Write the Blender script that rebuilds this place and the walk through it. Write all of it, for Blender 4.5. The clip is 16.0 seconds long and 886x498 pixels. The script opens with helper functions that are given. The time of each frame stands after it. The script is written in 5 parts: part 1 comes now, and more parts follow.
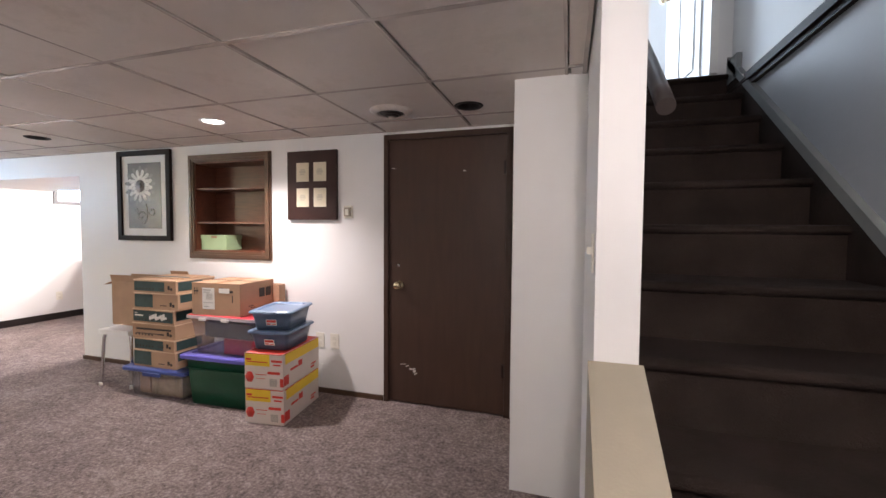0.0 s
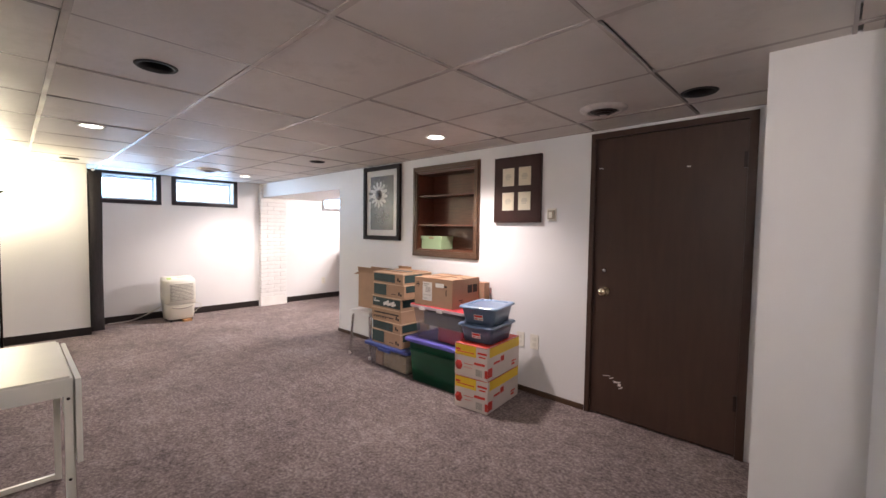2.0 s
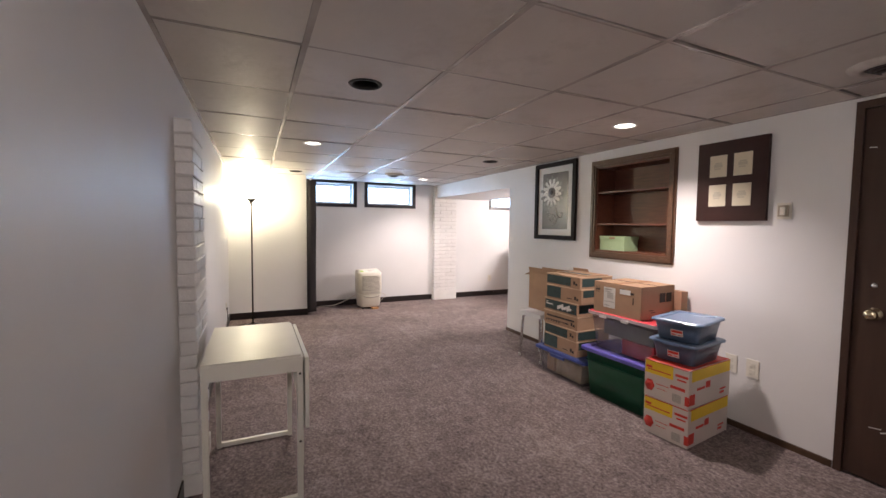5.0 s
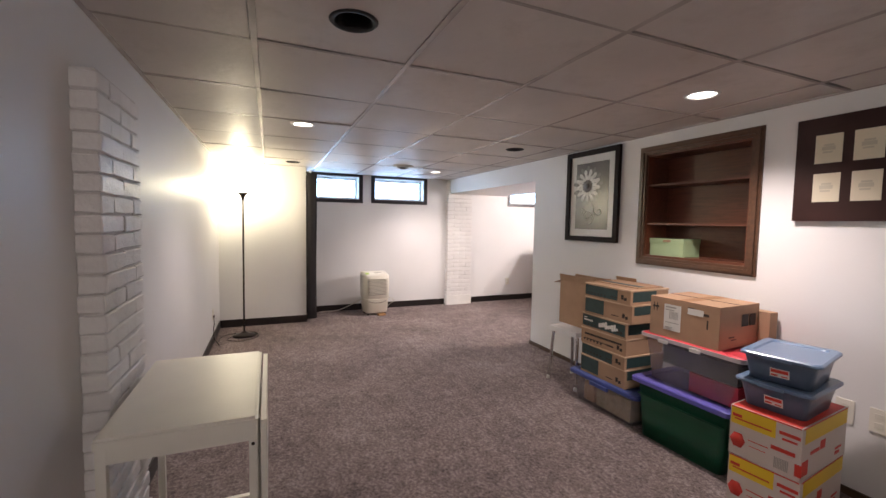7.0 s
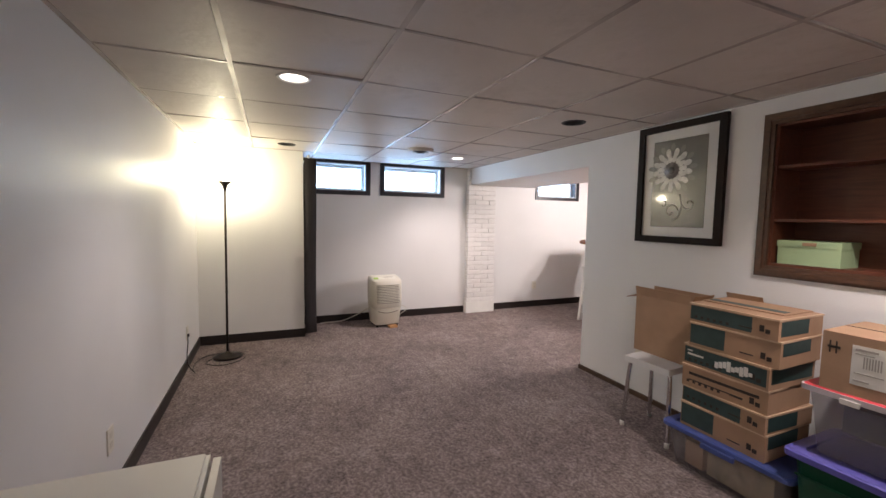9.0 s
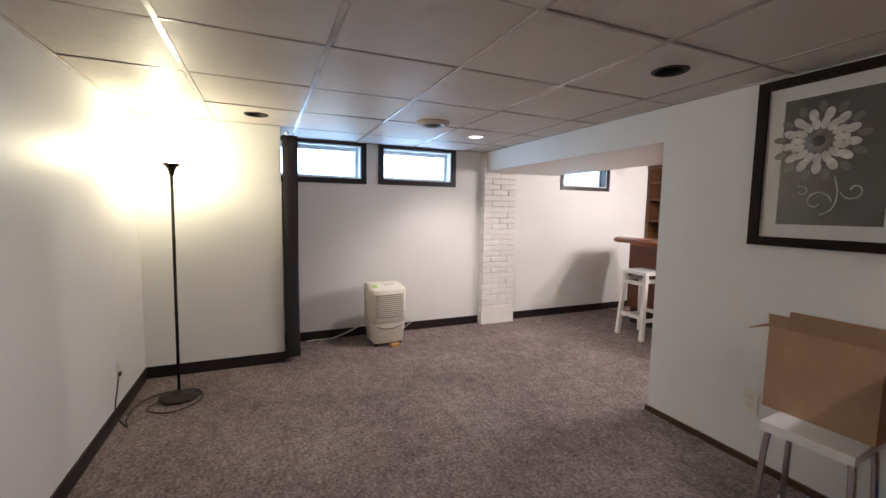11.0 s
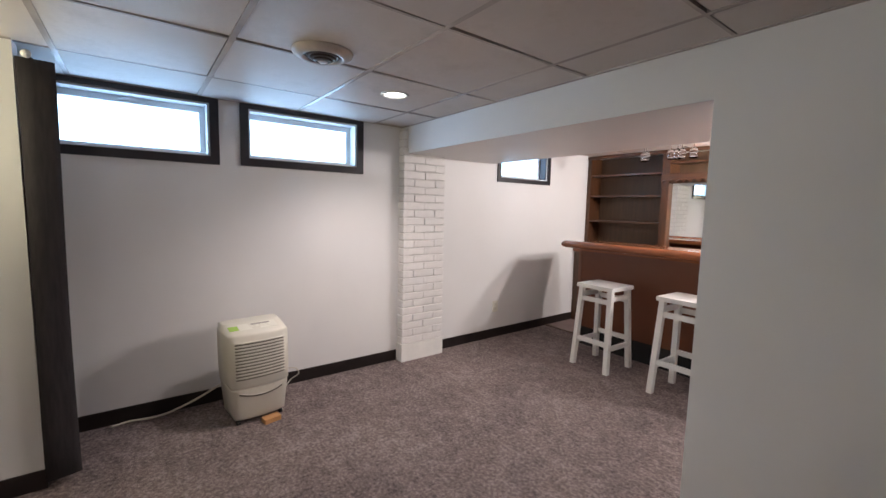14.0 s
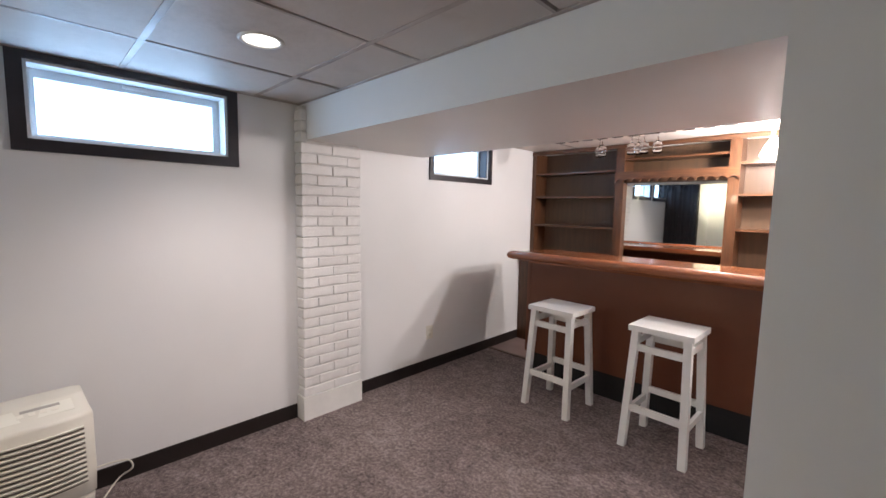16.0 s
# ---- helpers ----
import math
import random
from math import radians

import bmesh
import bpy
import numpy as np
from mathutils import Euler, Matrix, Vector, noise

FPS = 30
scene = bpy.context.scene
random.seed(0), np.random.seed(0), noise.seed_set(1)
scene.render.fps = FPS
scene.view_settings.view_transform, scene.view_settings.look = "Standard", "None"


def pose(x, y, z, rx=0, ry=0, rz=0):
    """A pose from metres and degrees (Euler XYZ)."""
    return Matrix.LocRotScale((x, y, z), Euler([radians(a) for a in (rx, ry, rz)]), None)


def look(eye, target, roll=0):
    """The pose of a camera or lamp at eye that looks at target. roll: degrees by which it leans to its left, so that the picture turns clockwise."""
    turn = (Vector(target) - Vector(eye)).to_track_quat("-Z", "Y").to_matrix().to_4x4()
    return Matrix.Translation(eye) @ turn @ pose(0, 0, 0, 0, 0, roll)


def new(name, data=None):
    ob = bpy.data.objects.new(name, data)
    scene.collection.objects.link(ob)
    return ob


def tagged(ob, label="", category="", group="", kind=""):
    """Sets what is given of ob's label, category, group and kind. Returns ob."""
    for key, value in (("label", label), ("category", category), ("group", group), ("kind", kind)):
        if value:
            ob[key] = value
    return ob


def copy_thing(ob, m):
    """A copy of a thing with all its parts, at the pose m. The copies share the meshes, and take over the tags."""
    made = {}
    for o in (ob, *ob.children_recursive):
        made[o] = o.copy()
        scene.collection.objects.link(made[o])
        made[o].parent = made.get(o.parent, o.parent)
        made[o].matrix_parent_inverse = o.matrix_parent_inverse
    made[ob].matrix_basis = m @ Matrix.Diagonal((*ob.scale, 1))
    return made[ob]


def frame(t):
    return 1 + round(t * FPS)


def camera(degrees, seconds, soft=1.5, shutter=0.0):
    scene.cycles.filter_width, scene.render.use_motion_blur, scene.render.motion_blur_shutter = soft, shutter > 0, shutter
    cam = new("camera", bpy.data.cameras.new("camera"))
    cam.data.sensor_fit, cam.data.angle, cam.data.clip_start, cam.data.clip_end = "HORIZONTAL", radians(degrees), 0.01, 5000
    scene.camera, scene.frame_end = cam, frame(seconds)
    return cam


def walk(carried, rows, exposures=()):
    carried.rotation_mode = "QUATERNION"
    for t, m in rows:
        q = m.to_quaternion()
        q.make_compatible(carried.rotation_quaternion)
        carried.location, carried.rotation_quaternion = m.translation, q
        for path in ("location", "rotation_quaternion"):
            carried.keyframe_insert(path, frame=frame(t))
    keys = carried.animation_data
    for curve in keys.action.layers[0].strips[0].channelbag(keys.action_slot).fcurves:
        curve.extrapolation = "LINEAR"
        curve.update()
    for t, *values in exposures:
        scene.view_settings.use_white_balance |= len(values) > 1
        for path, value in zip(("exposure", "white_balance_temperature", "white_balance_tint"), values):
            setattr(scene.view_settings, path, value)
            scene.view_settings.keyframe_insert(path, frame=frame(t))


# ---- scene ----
cam = camera(94.4, 16.0)
PATH = [
    (0, (0.048, 0.067, 1.294), (-0.538, 1.977, 1.205), 0.4),
    (0.5, (0.039, 0.055, 1.291), (-0.762, 1.886, 1.202), 0.6),
    (1, (0.027, 0.058, 1.298), (-0.977, 1.785, 1.205), 0.7),
    (1.5, (0.017, 0.038, 1.304), (-1.179, 1.637, 1.208), 0.8),
    (2, (-0.006, 0.005, 1.305), (-1.38, 1.456, 1.212), 0.8),
    (2.5, (-0.03, -0.033, 1.318), (-1.553, 1.259, 1.219), 0.8),
    (3, (-0.043, -0.053, 1.322), (-1.695, 1.07, 1.221), 0.9),
    (3.5, (-0.064, -0.066, 1.319), (-1.803, 0.918, 1.215), 0.9),
    (4, (-0.073, -0.067, 1.319), (-1.851, 0.843, 1.211), 0.8),
    (6.5, (-0.572, 0.129, 1.325), (-2.407, 0.916, 1.201), 0.9),
    (7, (-0.767, 0.2, 1.331), (-2.605, 0.979, 1.203), 1.0),
    (7.5, (-0.978, 0.227, 1.327), (-2.819, 0.998, 1.2), 0.9),
    (8, (-1.206, 0.254, 1.324), (-3.048, 1.021, 1.195), 1.0),
    (8.5, (-1.45, 0.298, 1.332), (-3.291, 1.067, 1.194), 1.1),
    (9, (-1.679, 0.316, 1.33), (-3.518, 1.087, 1.18), 1.0),
    (11.5, (-2.846, 0.557, 1.343), (-4.663, 1.37, 1.148), 0.9),
    (12, (-3.06, 0.615, 1.355), (-4.866, 1.451, 1.154), 1.0),
    (12.5, (-3.287, 0.692, 1.364), (-5.076, 1.564, 1.159), 1.0),
    (13, (-3.49, 0.782, 1.372), (-5.23, 1.745, 1.158), 1.1),
    (13.5, (-3.649, 0.921, 1.351), (-5.322, 1.997, 1.146), 1.3),
    (14, (-3.823, 1.038, 1.352), (-5.419, 2.227, 1.152), 1.3),
    (14.5, (-4.019, 1.161, 1.362), (-5.537, 2.448, 1.162), 1.3),
    (15, (-4.162, 1.329, 1.365), (-5.615, 2.689, 1.172), 1.3),
    (15.5, (-4.271, 1.498, 1.376), (-5.697, 2.887, 1.182), 1.2),
    (16, (-4.396, 1.645, 1.395), (-5.795, 3.061, 1.198), 1.1),
]
EXPOSURE = [(0.0, 0.52, 6400, 13), (3.0, 0.12, 6500, 15), (6.5, -0.16, 6600, 15), (9.0, -0.42, 6550, 14), (12.0, -0.64, 6480, 12), (14.0, -0.76, 6400, 12), (16.0, -0.80, 6350, 12)]
walk(cam, [(t, look(eye, target, roll)) for t, eye, target, roll in PATH], EXPOSURE)

# ---------------------------------------------------------------- light
SUN_EL, SUN_ROT = radians(40), radians(200)
world = bpy.data.worlds.new("world")
scene.world = world
world.use_nodes = True
wn = world.node_tree.nodes
sky = wn.new("ShaderNodeTexSky")
sky.sky_type, sky.sun_disc = "NISHITA", False
sky.sun_elevation, sky.sun_rotation = SUN_EL, SUN_ROT
wn["Background"].inputs["Strength"].default_value = 0.12
world.node_tree.links.new(sky.outputs[0], wn["Background"].inputs["Color"])


def lamp(name, kind, m, power, color, **settings):
    data = bpy.data.lights.new(name, kind)
    data.energy, data.color = power, color
    for key, value in settings.items():
        if key == "size":
            if kind == "AREA":
                data.size = value
            else:
                data.shadow_soft_size = value
        elif key == "size_y":
            data.shape, data.size_y = "RECTANGLE", value
        elif key == "disk":
            data.shape, data.size = "DISK", value
        elif key == "cone":
            data.spot_size, data.spot_blend = radians(value), 0.9
        elif key == "spread":
            data.spread = radians(value)
    ob = new(name, data)
    ob.matrix_world = m
    return ob


WARM, COOL, BULB = (1.0, 0.86, 0.68), (0.40, 0.66, 1.0), (1.0, 0.92, 0.63)
CEIL = 2.02
LIT = [(-2.262, 2.288), (-3.93, 0.43), (-6.05, 2.31)]
DARK = [(-2.24, 0.475), (-4.06, 2.30), (-6.00, 0.465), (-0.523, 2.42)]
for (x, y), power, cone in zip(LIT, (112, 62, 104), (128, 120, 130)):
    lamp("can_light", "SPOT", pose(x, y, CEIL - 0.012), power, (1.0, 0.885, 0.835), size=0.05, cone=cone)
# Unseen lamp added to brighten the stair wall end and the floor nearby.
lamp("stair_foot_fill", "POINT", pose(0.20, -0.245, 1.84), 31, (1.0, 0.90, 0.84), size=0.06)
lamp("torchiere_light", "POINT", pose(-6.00, -0.10, 1.675), 34, BULB, size=0.03)
lamp("bar_spot_light", "POINT", pose(-4.86, 5.26, 1.80), 106, (1.0, 0.935, 0.885), size=0.04)
lamp("bar_spot_light", "POINT", pose(-4.25, 4.92, 1.82), 138, (1.0, 0.94, 0.90), size=0.04)
for y0, y1, z0, z1, w in ((0.635, 1.42, 1.665, 1.97, 6.5), (1.68, 2.44, 1.67, 1.97, 6.5), (4.06, 4.76, 1.69, 1.97, 5)):
    lamp("window_light", "AREA", pose(-7.056, (y0 + y1) / 2, (z0 + z1) / 2, 0, -90, 0), w, COOL, size=z1 - z0 - 0.03, size_y=y1 - y0 - 0.03)
lamp("hall_light", "AREA", pose(0.5, 4.75, 3.45, -90, 0, 0), 48, (0.72, 0.86, 1.0), size=1.2, size_y=1.6)


# ---------------------------------------------------------------- materials
def mat(name, color, rough=0.6, metal=0.0, vary=0.08, scale=6.0, bump=0.0, bscale=60.0, stretch=(1, 1, 1), coat=0.0, alpha=1.0,
        trans=0.0, emit=0.0, random_vary=0.0, second=None, second_scale=40.0, sharp=(0.4, 0.6), spec=0.5, ior=1.45, detail=4.0):
    m = bpy.data.materials.new(name)
    m.use_nodes = True
    nt = m.node_tree
    n, li = nt.nodes, nt.links
    b = n["Principled BSDF"]
    b.inputs["Roughness"].default_value, b.inputs["Metallic"].default_value = rough, metal
    b.inputs["Coat Weight"].default_value, b.inputs["Coat Roughness"].default_value = coat, 0.06
    b.inputs["Alpha"].default_value, b.inputs["Transmission Weight"].default_value = alpha, trans
    b.inputs["IOR"].default_value, b.inputs["Specular IOR Level"].default_value = ior, spec
    tc = n.new("ShaderNodeTexCoord")
    mp = n.new("ShaderNodeMapping")
    mp.inputs["Scale"].default_value = stretch
    li.new(tc.outputs["Object"], mp.inputs["Vector"])
    noise_a = n.new("ShaderNodeTexNoise")
    noise_a.inputs["Scale"].default_value, noise_a.inputs["Detail"].default_value = scale, detail
    li.new(mp.outputs[0], noise_a.inputs["Vector"])
    ramp = n.new("ShaderNodeMapRange")
    ramp.inputs["From Min"].default_value, ramp.inputs["From Max"].default_value = 0.3, 0.7
    ramp.inputs["To Min"].default_value, ramp.inputs["To Max"].default_value = 1 - vary, 1 + vary
    li.new(noise_a.outputs["Fac"], ramp.inputs["Value"])
    value = ramp.outputs[0]
    if random_vary:
        info = n.new("ShaderNodeObjectInfo")
        r2 = n.new("ShaderNodeMapRange")
        r2.inputs["To Min"].default_value, r2.inputs["To Max"].default_value = 1 - random_vary, 1 + random_vary
        li.new(info.outputs["Random"], r2.inputs["Value"])
        mul = n.new("ShaderNodeMath")
        mul.operation = "MULTIPLY"
        li.new(value, mul.inputs[0]), li.new(r2.outputs[0], mul.inputs[1])
        value = mul.outputs[0]
    base = n.new("ShaderNodeVectorMath")
    base.operation = "SCALE"
    base.inputs[0].default_value = color[:3]
    li.new(value, base.inputs["Scale"])
    out = base.outputs[0]
    if second:
        noise_b = n.new("ShaderNodeTexNoise")
        noise_b.inputs["Scale"].default_value, noise_b.inputs["Detail"].default_value = second_scale, 9
        noise_b.inputs["Roughness"].default_value = 0.7
        li.new(mp.outputs[0], noise_b.inputs["Vector"])
        r3 = n.new("ShaderNodeMapRange")
        r3.inputs["From Min"].default_value, r3.inputs["From Max"].default_value = sharp
        li.new(noise_b.outputs["Fac"], r3.inputs["Value"])
        mix = n.new("ShaderNodeMix")
        mix.data_type = "RGBA"
        li.new(r3.outputs[0], mix.inputs["Factor"])
        li.new(out, mix.inputs[6])
        mix.inputs[7].default_value = (*second, 1)
        out = mix.outputs[2]
    li.new(out, b.inputs["Base Color"])
    if bump:
        noise_c = n.new("ShaderNodeTexNoise")
        noise_c.inputs["Scale"].default_value, noise_c.inputs["Detail"].default_value = bscale, 3
        li.new(mp.outputs[0], noise_c.inputs["Vector"])
        bp = n.new("ShaderNodeBump")
        bp.inputs["Strength"].default_value, bp.inputs["Distance"].default_value = min(bump, 1.0), 0.004
        li.new(noise_c.outputs["Fac"], bp.inputs["Height"])
        li.new(bp.outputs[0], b.inputs["Normal"])
    if emit:
        b.inputs["Emission Color"].default_value = (*color[:3], 1)
        b.inputs["Emission Strength"].default_value = emit
    return m


WALL = mat("wall_paint", (0.76, 0.755, 0.75), 0.46, vary=0.03, scale=1.5, bump=0.10, bscale=90)
TAUPE = mat("taupe_paint", (0.36, 0.32, 0.25), 0.5, vary=0.04, bump=0.15, bscale=120)
TILE = mat("ceiling_tile_board", (0.60, 0.55, 0.51), 0.52, vary=0.09, scale=1.6, bump=0.55, bscale=22, spec=0.5, second=(0.50, 0.45, 0.41), second_scale=3.2, sharp=(0.52, 0.72))
GRID = mat("ceiling_bar_enamel", (0.48, 0.43, 0.40), 0.26, vary=0.25, scale=4)


def carpet(name, dark, middle, light):
    """Cut pile: worn patches, clumps a hand wide and flecks of tuft colour."""
    m = bpy.data.materials.new(name)
    m.use_nodes = True
    n, li = m.node_tree.nodes, m.node_tree.links
    b = n["Principled BSDF"]
    b.inputs["Roughness"].default_value, b.inputs["Specular IOR Level"].default_value = 0.97, 0.1
    tc = n.new("ShaderNodeTexCoord")

    def noise(scale, detail, rough, lo, hi, a, z):
        t = n.new("ShaderNodeTexNoise")
        t.inputs["Scale"].default_value, t.inputs["Detail"].default_value, t.inputs["Roughness"].default_value = scale, detail, rough
        li.new(tc.outputs["Object"], t.inputs["Vector"])
        g = n.new("ShaderNodeMapRange")
        for key, v in (("From Min", lo), ("From Max", hi), ("To Min", a), ("To Max", z)):
            g.inputs[key].default_value = v
        li.new(t.outputs["Fac"], g.inputs["Value"])
        return g.outputs[0]

    def add(a, c):
        k = n.new("ShaderNodeMath")
        li.new(a, k.inputs[0]), li.new(c, k.inputs[1])
        return k.outputs[0]

    fleck = noise(52.0, 6.0, 0.78, 0.30, 0.70, 0.0, 0.86)
    clump = noise(13.0, 4.0, 0.6, 0.30, 0.70, -0.16, 0.16)
    patch = noise(2.1, 3.0, 0.55, 0.30, 0.70, -0.09, 0.15)
    ramp = n.new("ShaderNodeValToRGB")
    ramp.color_ramp.elements[0].position, ramp.color_ramp.elements[0].color = 0.08, (*dark, 1)
    ramp.color_ramp.elements[1].position, ramp.color_ramp.elements[1].color = 0.92, (*light, 1)
    mid = ramp.color_ramp.elements.new(0.48)
    mid.color = (*middle, 1)
    li.new(add(add(fleck, clump), patch), ramp.inputs[0])
    li.new(ramp.outputs[0], b.inputs["Base Color"])
    bp = n.new("ShaderNodeBump")
    bp.inputs["Strength"].default_value, bp.inputs["Distance"].default_value = 1.0, 0.006
    li.new(noise(120.0, 4.0, 0.7, 0.3, 0.7, 0.0, 1.0), bp.inputs["Height"])
    li.new(bp.outputs[0], b.inputs["Normal"])
    return m


CARPET = carpet("carpet_pile", (0.115, 0.090, 0.092), (0.262, 0.208, 0.198), (0.46, 0.385, 0.365))
STAIR_CARPET = mat("stair_carpet_pile", (0.025, 0.0175, 0.015), 0.95, vary=0.3, scale=5, bump=0.8, bscale=220, spec=0.12)
VINYL = mat("vinyl_floor", (0.24, 0.165, 0.15), 0.35, vary=0.1, scale=8)
COVE = mat("dark_vinyl_base", (0.018, 0.013, 0.012), 0.35, vary=0.2, scale=9)
TRIM_WOOD = mat("dark_trim_wood", (0.075, 0.042, 0.024), 0.4, vary=0.25, scale=12, stretch=(1, 8, 8))
DOOR_WOOD = mat("dark_stained_veneer", (0.052, 0.027, 0.018), 0.45, vary=0.12, scale=5, stretch=(5, 5, 0.6), bump=0.1, bscale=90)
NICHE_WOOD = mat("red_brown_stained_wood", (0.115, 0.037, 0.019), 0.38, vary=0.25, scale=10, stretch=(0.7, 8, 8), bump=0.1, bscale=80)
CASE_WOOD = mat("brown_moulding_wood", (0.085, 0.042, 0.024), 0.35, vary=0.25, scale=14, stretch=(3, 3, 3), bump=0.1, bscale=80)
BAR_WOOD = mat("honey_stained_wood", (0.085, 0.034, 0.014), 0.36, vary=0.3, scale=8, stretch=(0.8, 8, 8), bump=0.08, bscale=80, coat=0.3)
BAR_UP = mat("honey_stained_wood_upright", (0.072, 0.029, 0.012), 0.38, vary=0.3, scale=8, stretch=(8, 8, 0.8), bump=0.08, bscale=80, coat=0.2)
BAR_TOP = mat("red_brown_counter_wood", (0.26, 0.085, 0.035), 0.22, vary=0.25, scale=7, stretch=(0.7, 8, 8), coat=0.5)
BAR_FACE = mat("brown_bar_panel", (0.135, 0.042, 0.018), 0.42, vary=0.1, scale=2, bump=0.05)
HUTCH_BACK = mat("dark_back_panel", (0.085, 0.046, 0.024), 0.5, vary=0.15, scale=5, stretch=(6, 6, 0.7))
BLACK = mat("matt_black", (0.012, 0.011, 0.011), 0.6)
BRONZE = mat("dark_bronze_metal", (0.035, 0.026, 0.022), 0.32, metal=0.7)
WHITE_PAINT = mat("white_gloss_paint", (0.80, 0.79, 0.76), 0.3, vary=0.04, scale=12, bump=0.12, bscale=60)
# Darker plastic colour that stands for shade in slots and recesses.
SLOT_SHADE = mat("painted_slot_shade", (0.15, 0.13, 0.105), 0.6)
CREAM_PAINT = mat("cream_enamel", (0.76, 0.74, 0.66), 0.38, vary=0.03, scale=5)
PLASTIC_WHITE = mat("off_white_plastic", (0.68, 0.65, 0.57), 0.38, vary=0.03)
PLATE = mat("ivory_plastic", (0.76, 0.73, 0.65), 0.35)
CHROME = mat("chrome", (0.72, 0.72, 0.72), 0.18, metal=1.0)
VENT_METAL = mat("aged_beige_vent_enamel", (0.50, 0.45, 0.41), 0.3, vary=0.12, scale=20)
BRASS = mat("worn_brass", (0.78, 0.68, 0.46), 0.2, metal=1.0)
BRICK = mat("white_painted_brick", (0.76, 0.745, 0.73), 0.45, vary=0.05, scale=12, bump=0.7, bscale=55, random_vary=0.035)
# White paint as on the bricks, darkened to hold the shade in the joints.
MORTAR = mat("painted_mortar_joint_shade", (0.63, 0.61, 0.595), 0.6, vary=0.1, scale=20, bump=0.6, bscale=90)
CASING = mat("window_casing_brown", (0.026, 0.022, 0.026), 0.35, vary=0.2, scale=8)
VINYL_WHITE = mat("white_window_vinyl", (0.75, 0.77, 0.78), 0.35)
GLASS = mat("window_glass", (1, 1, 1), 0.0, vary=0, trans=1.0, ior=1.0)
STEMGLASS = mat("clear_glass", (1, 1, 1), 0.02, vary=0, trans=1.0, ior=1.45)
MIRROR = mat("mirror_silver", (0.86, 0.88, 0.87), 0.02, metal=1.0, vary=0)
GLOW = mat("lit_diffuser", (1.0, 0.95, 0.88), 0.5, vary=0, emit=9)
GLOW_SPOT = mat("lit_shade", (1.0, 0.93, 0.84), 0.5, vary=0, emit=5)
GLOW_BULB = mat("lit_bulb", (1.0, 0.88, 0.62), 0.5, vary=0, emit=40)
CARD = mat("brown_cardboard", (0.375, 0.235, 0.148), 0.8, vary=0.1, scale=7, bump=0.15, bscale=80)
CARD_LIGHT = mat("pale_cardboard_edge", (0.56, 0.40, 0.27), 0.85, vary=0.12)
RIM_CLEAR = mat("milky_plastic_rim", (0.62, 0.58, 0.60), 0.3, alpha=0.75)
CARD_DARK = mat("tape_and_shaded_flap_brown", (0.30, 0.16, 0.08), 0.85, vary=0.15)
CARD_GREEN = mat("dark_green_print", (0.030, 0.058, 0.056), 0.6, vary=0.15, scale=20)
CARD_TEAL = mat("teal_print", (0.05, 0.14, 0.14), 0.6, vary=0.1)
INK = mat("black_ink", (0.03, 0.022, 0.018), 0.6)
PAPER = mat("white_paper", (0.72, 0.70, 0.66), 0.6, vary=0.04, scale=20)
GREY_PRINT = mat("grey_print", (0.36, 0.34, 0.31), 0.6)
RED_PRINT = mat("red_print", (0.62, 0.045, 0.03), 0.45)
YELLOW_PRINT = mat("yellow_print", (0.80, 0.55, 0.03), 0.45, vary=0.04)
BOX_WHITE = mat("printed_white_board", (0.66, 0.58, 0.54), 0.45, vary=0.04)
TUB_BLUE = mat("steel_blue_plastic", (0.11, 0.16, 0.25), 0.28, vary=0.06, alpha=0.86)
LID_BLUE = mat("steel_blue_lid", (0.15, 0.23, 0.36), 0.3, vary=0.05, coat=0.1)
TUB_CLEAR = mat("clear_grey_plastic", (0.42, 0.40, 0.42), 0.2, alpha=0.32)
LID_ROYAL = mat("royal_blue_lid", (0.05, 0.075, 0.24), 0.32)
LID_PURPLE = mat("violet_blue_lid", (0.12, 0.11, 0.42), 0.35)
TUB_GREEN = mat("dark_green_plastic", (0.008, 0.075, 0.040), 0.33, vary=0.08, bump=0.06)
LID_RED = mat("red_plastic", (0.60, 0.05, 0.07), 0.35)
CLOTH_RED = mat("red_fabric", (0.42, 0.03, 0.05), 0.9, vary=0.2, scale=20, bump=0.5)
CLOTH_GREY = mat("grey_fabric", (0.10, 0.10, 0.105), 0.9, vary=0.3, scale=15, bump=0.5)
CLOTH_TAN = mat("tan_fabric", (0.35, 0.28, 0.18), 0.9, vary=0.3, scale=15, bump=0.5)
MINT = mat("mint_green_card", (0.38, 0.52, 0.30), 0.6, vary=0.04)
CURTAIN = mat("dark_brown_curtain", (0.022, 0.018, 0.020), 0.85, vary=0.25, scale=10, stretch=(8, 8, 1), bump=0.2, bscale=160)
ART_GREY = mat("grey_print_glazed", (0.085, 0.080, 0.076), 0.35, vary=0.3, scale=5, coat=0.6)
ART_SILVER = mat("silver_print", (0.60, 0.59, 0.56), 0.4, vary=0.3, scale=25, coat=0.6)
ART_DIM = mat("dim_print", (0.16, 0.15, 0.145), 0.4, coat=0.6)
ART_MID = mat("mid_grey_print", (0.26, 0.25, 0.24), 0.4, vary=0.3, scale=40, coat=0.6)
ART_MAT = mat("white_mount_glazed", (0.66, 0.66, 0.65), 0.5, vary=0.01, coat=0.6)
FRAME_BLACK = mat("espresso_frame", (0.016, 0.009, 0.007), 0.55, vary=0.2, spec=0.15)
DRAWING = mat("faint_drawing_print", (0.50, 0.46, 0.36), 0.6)
FRAME_BROWN = mat("dark_mahogany_frame", (0.035, 0.014, 0.012), 0.45, vary=0.2, spec=0.3)
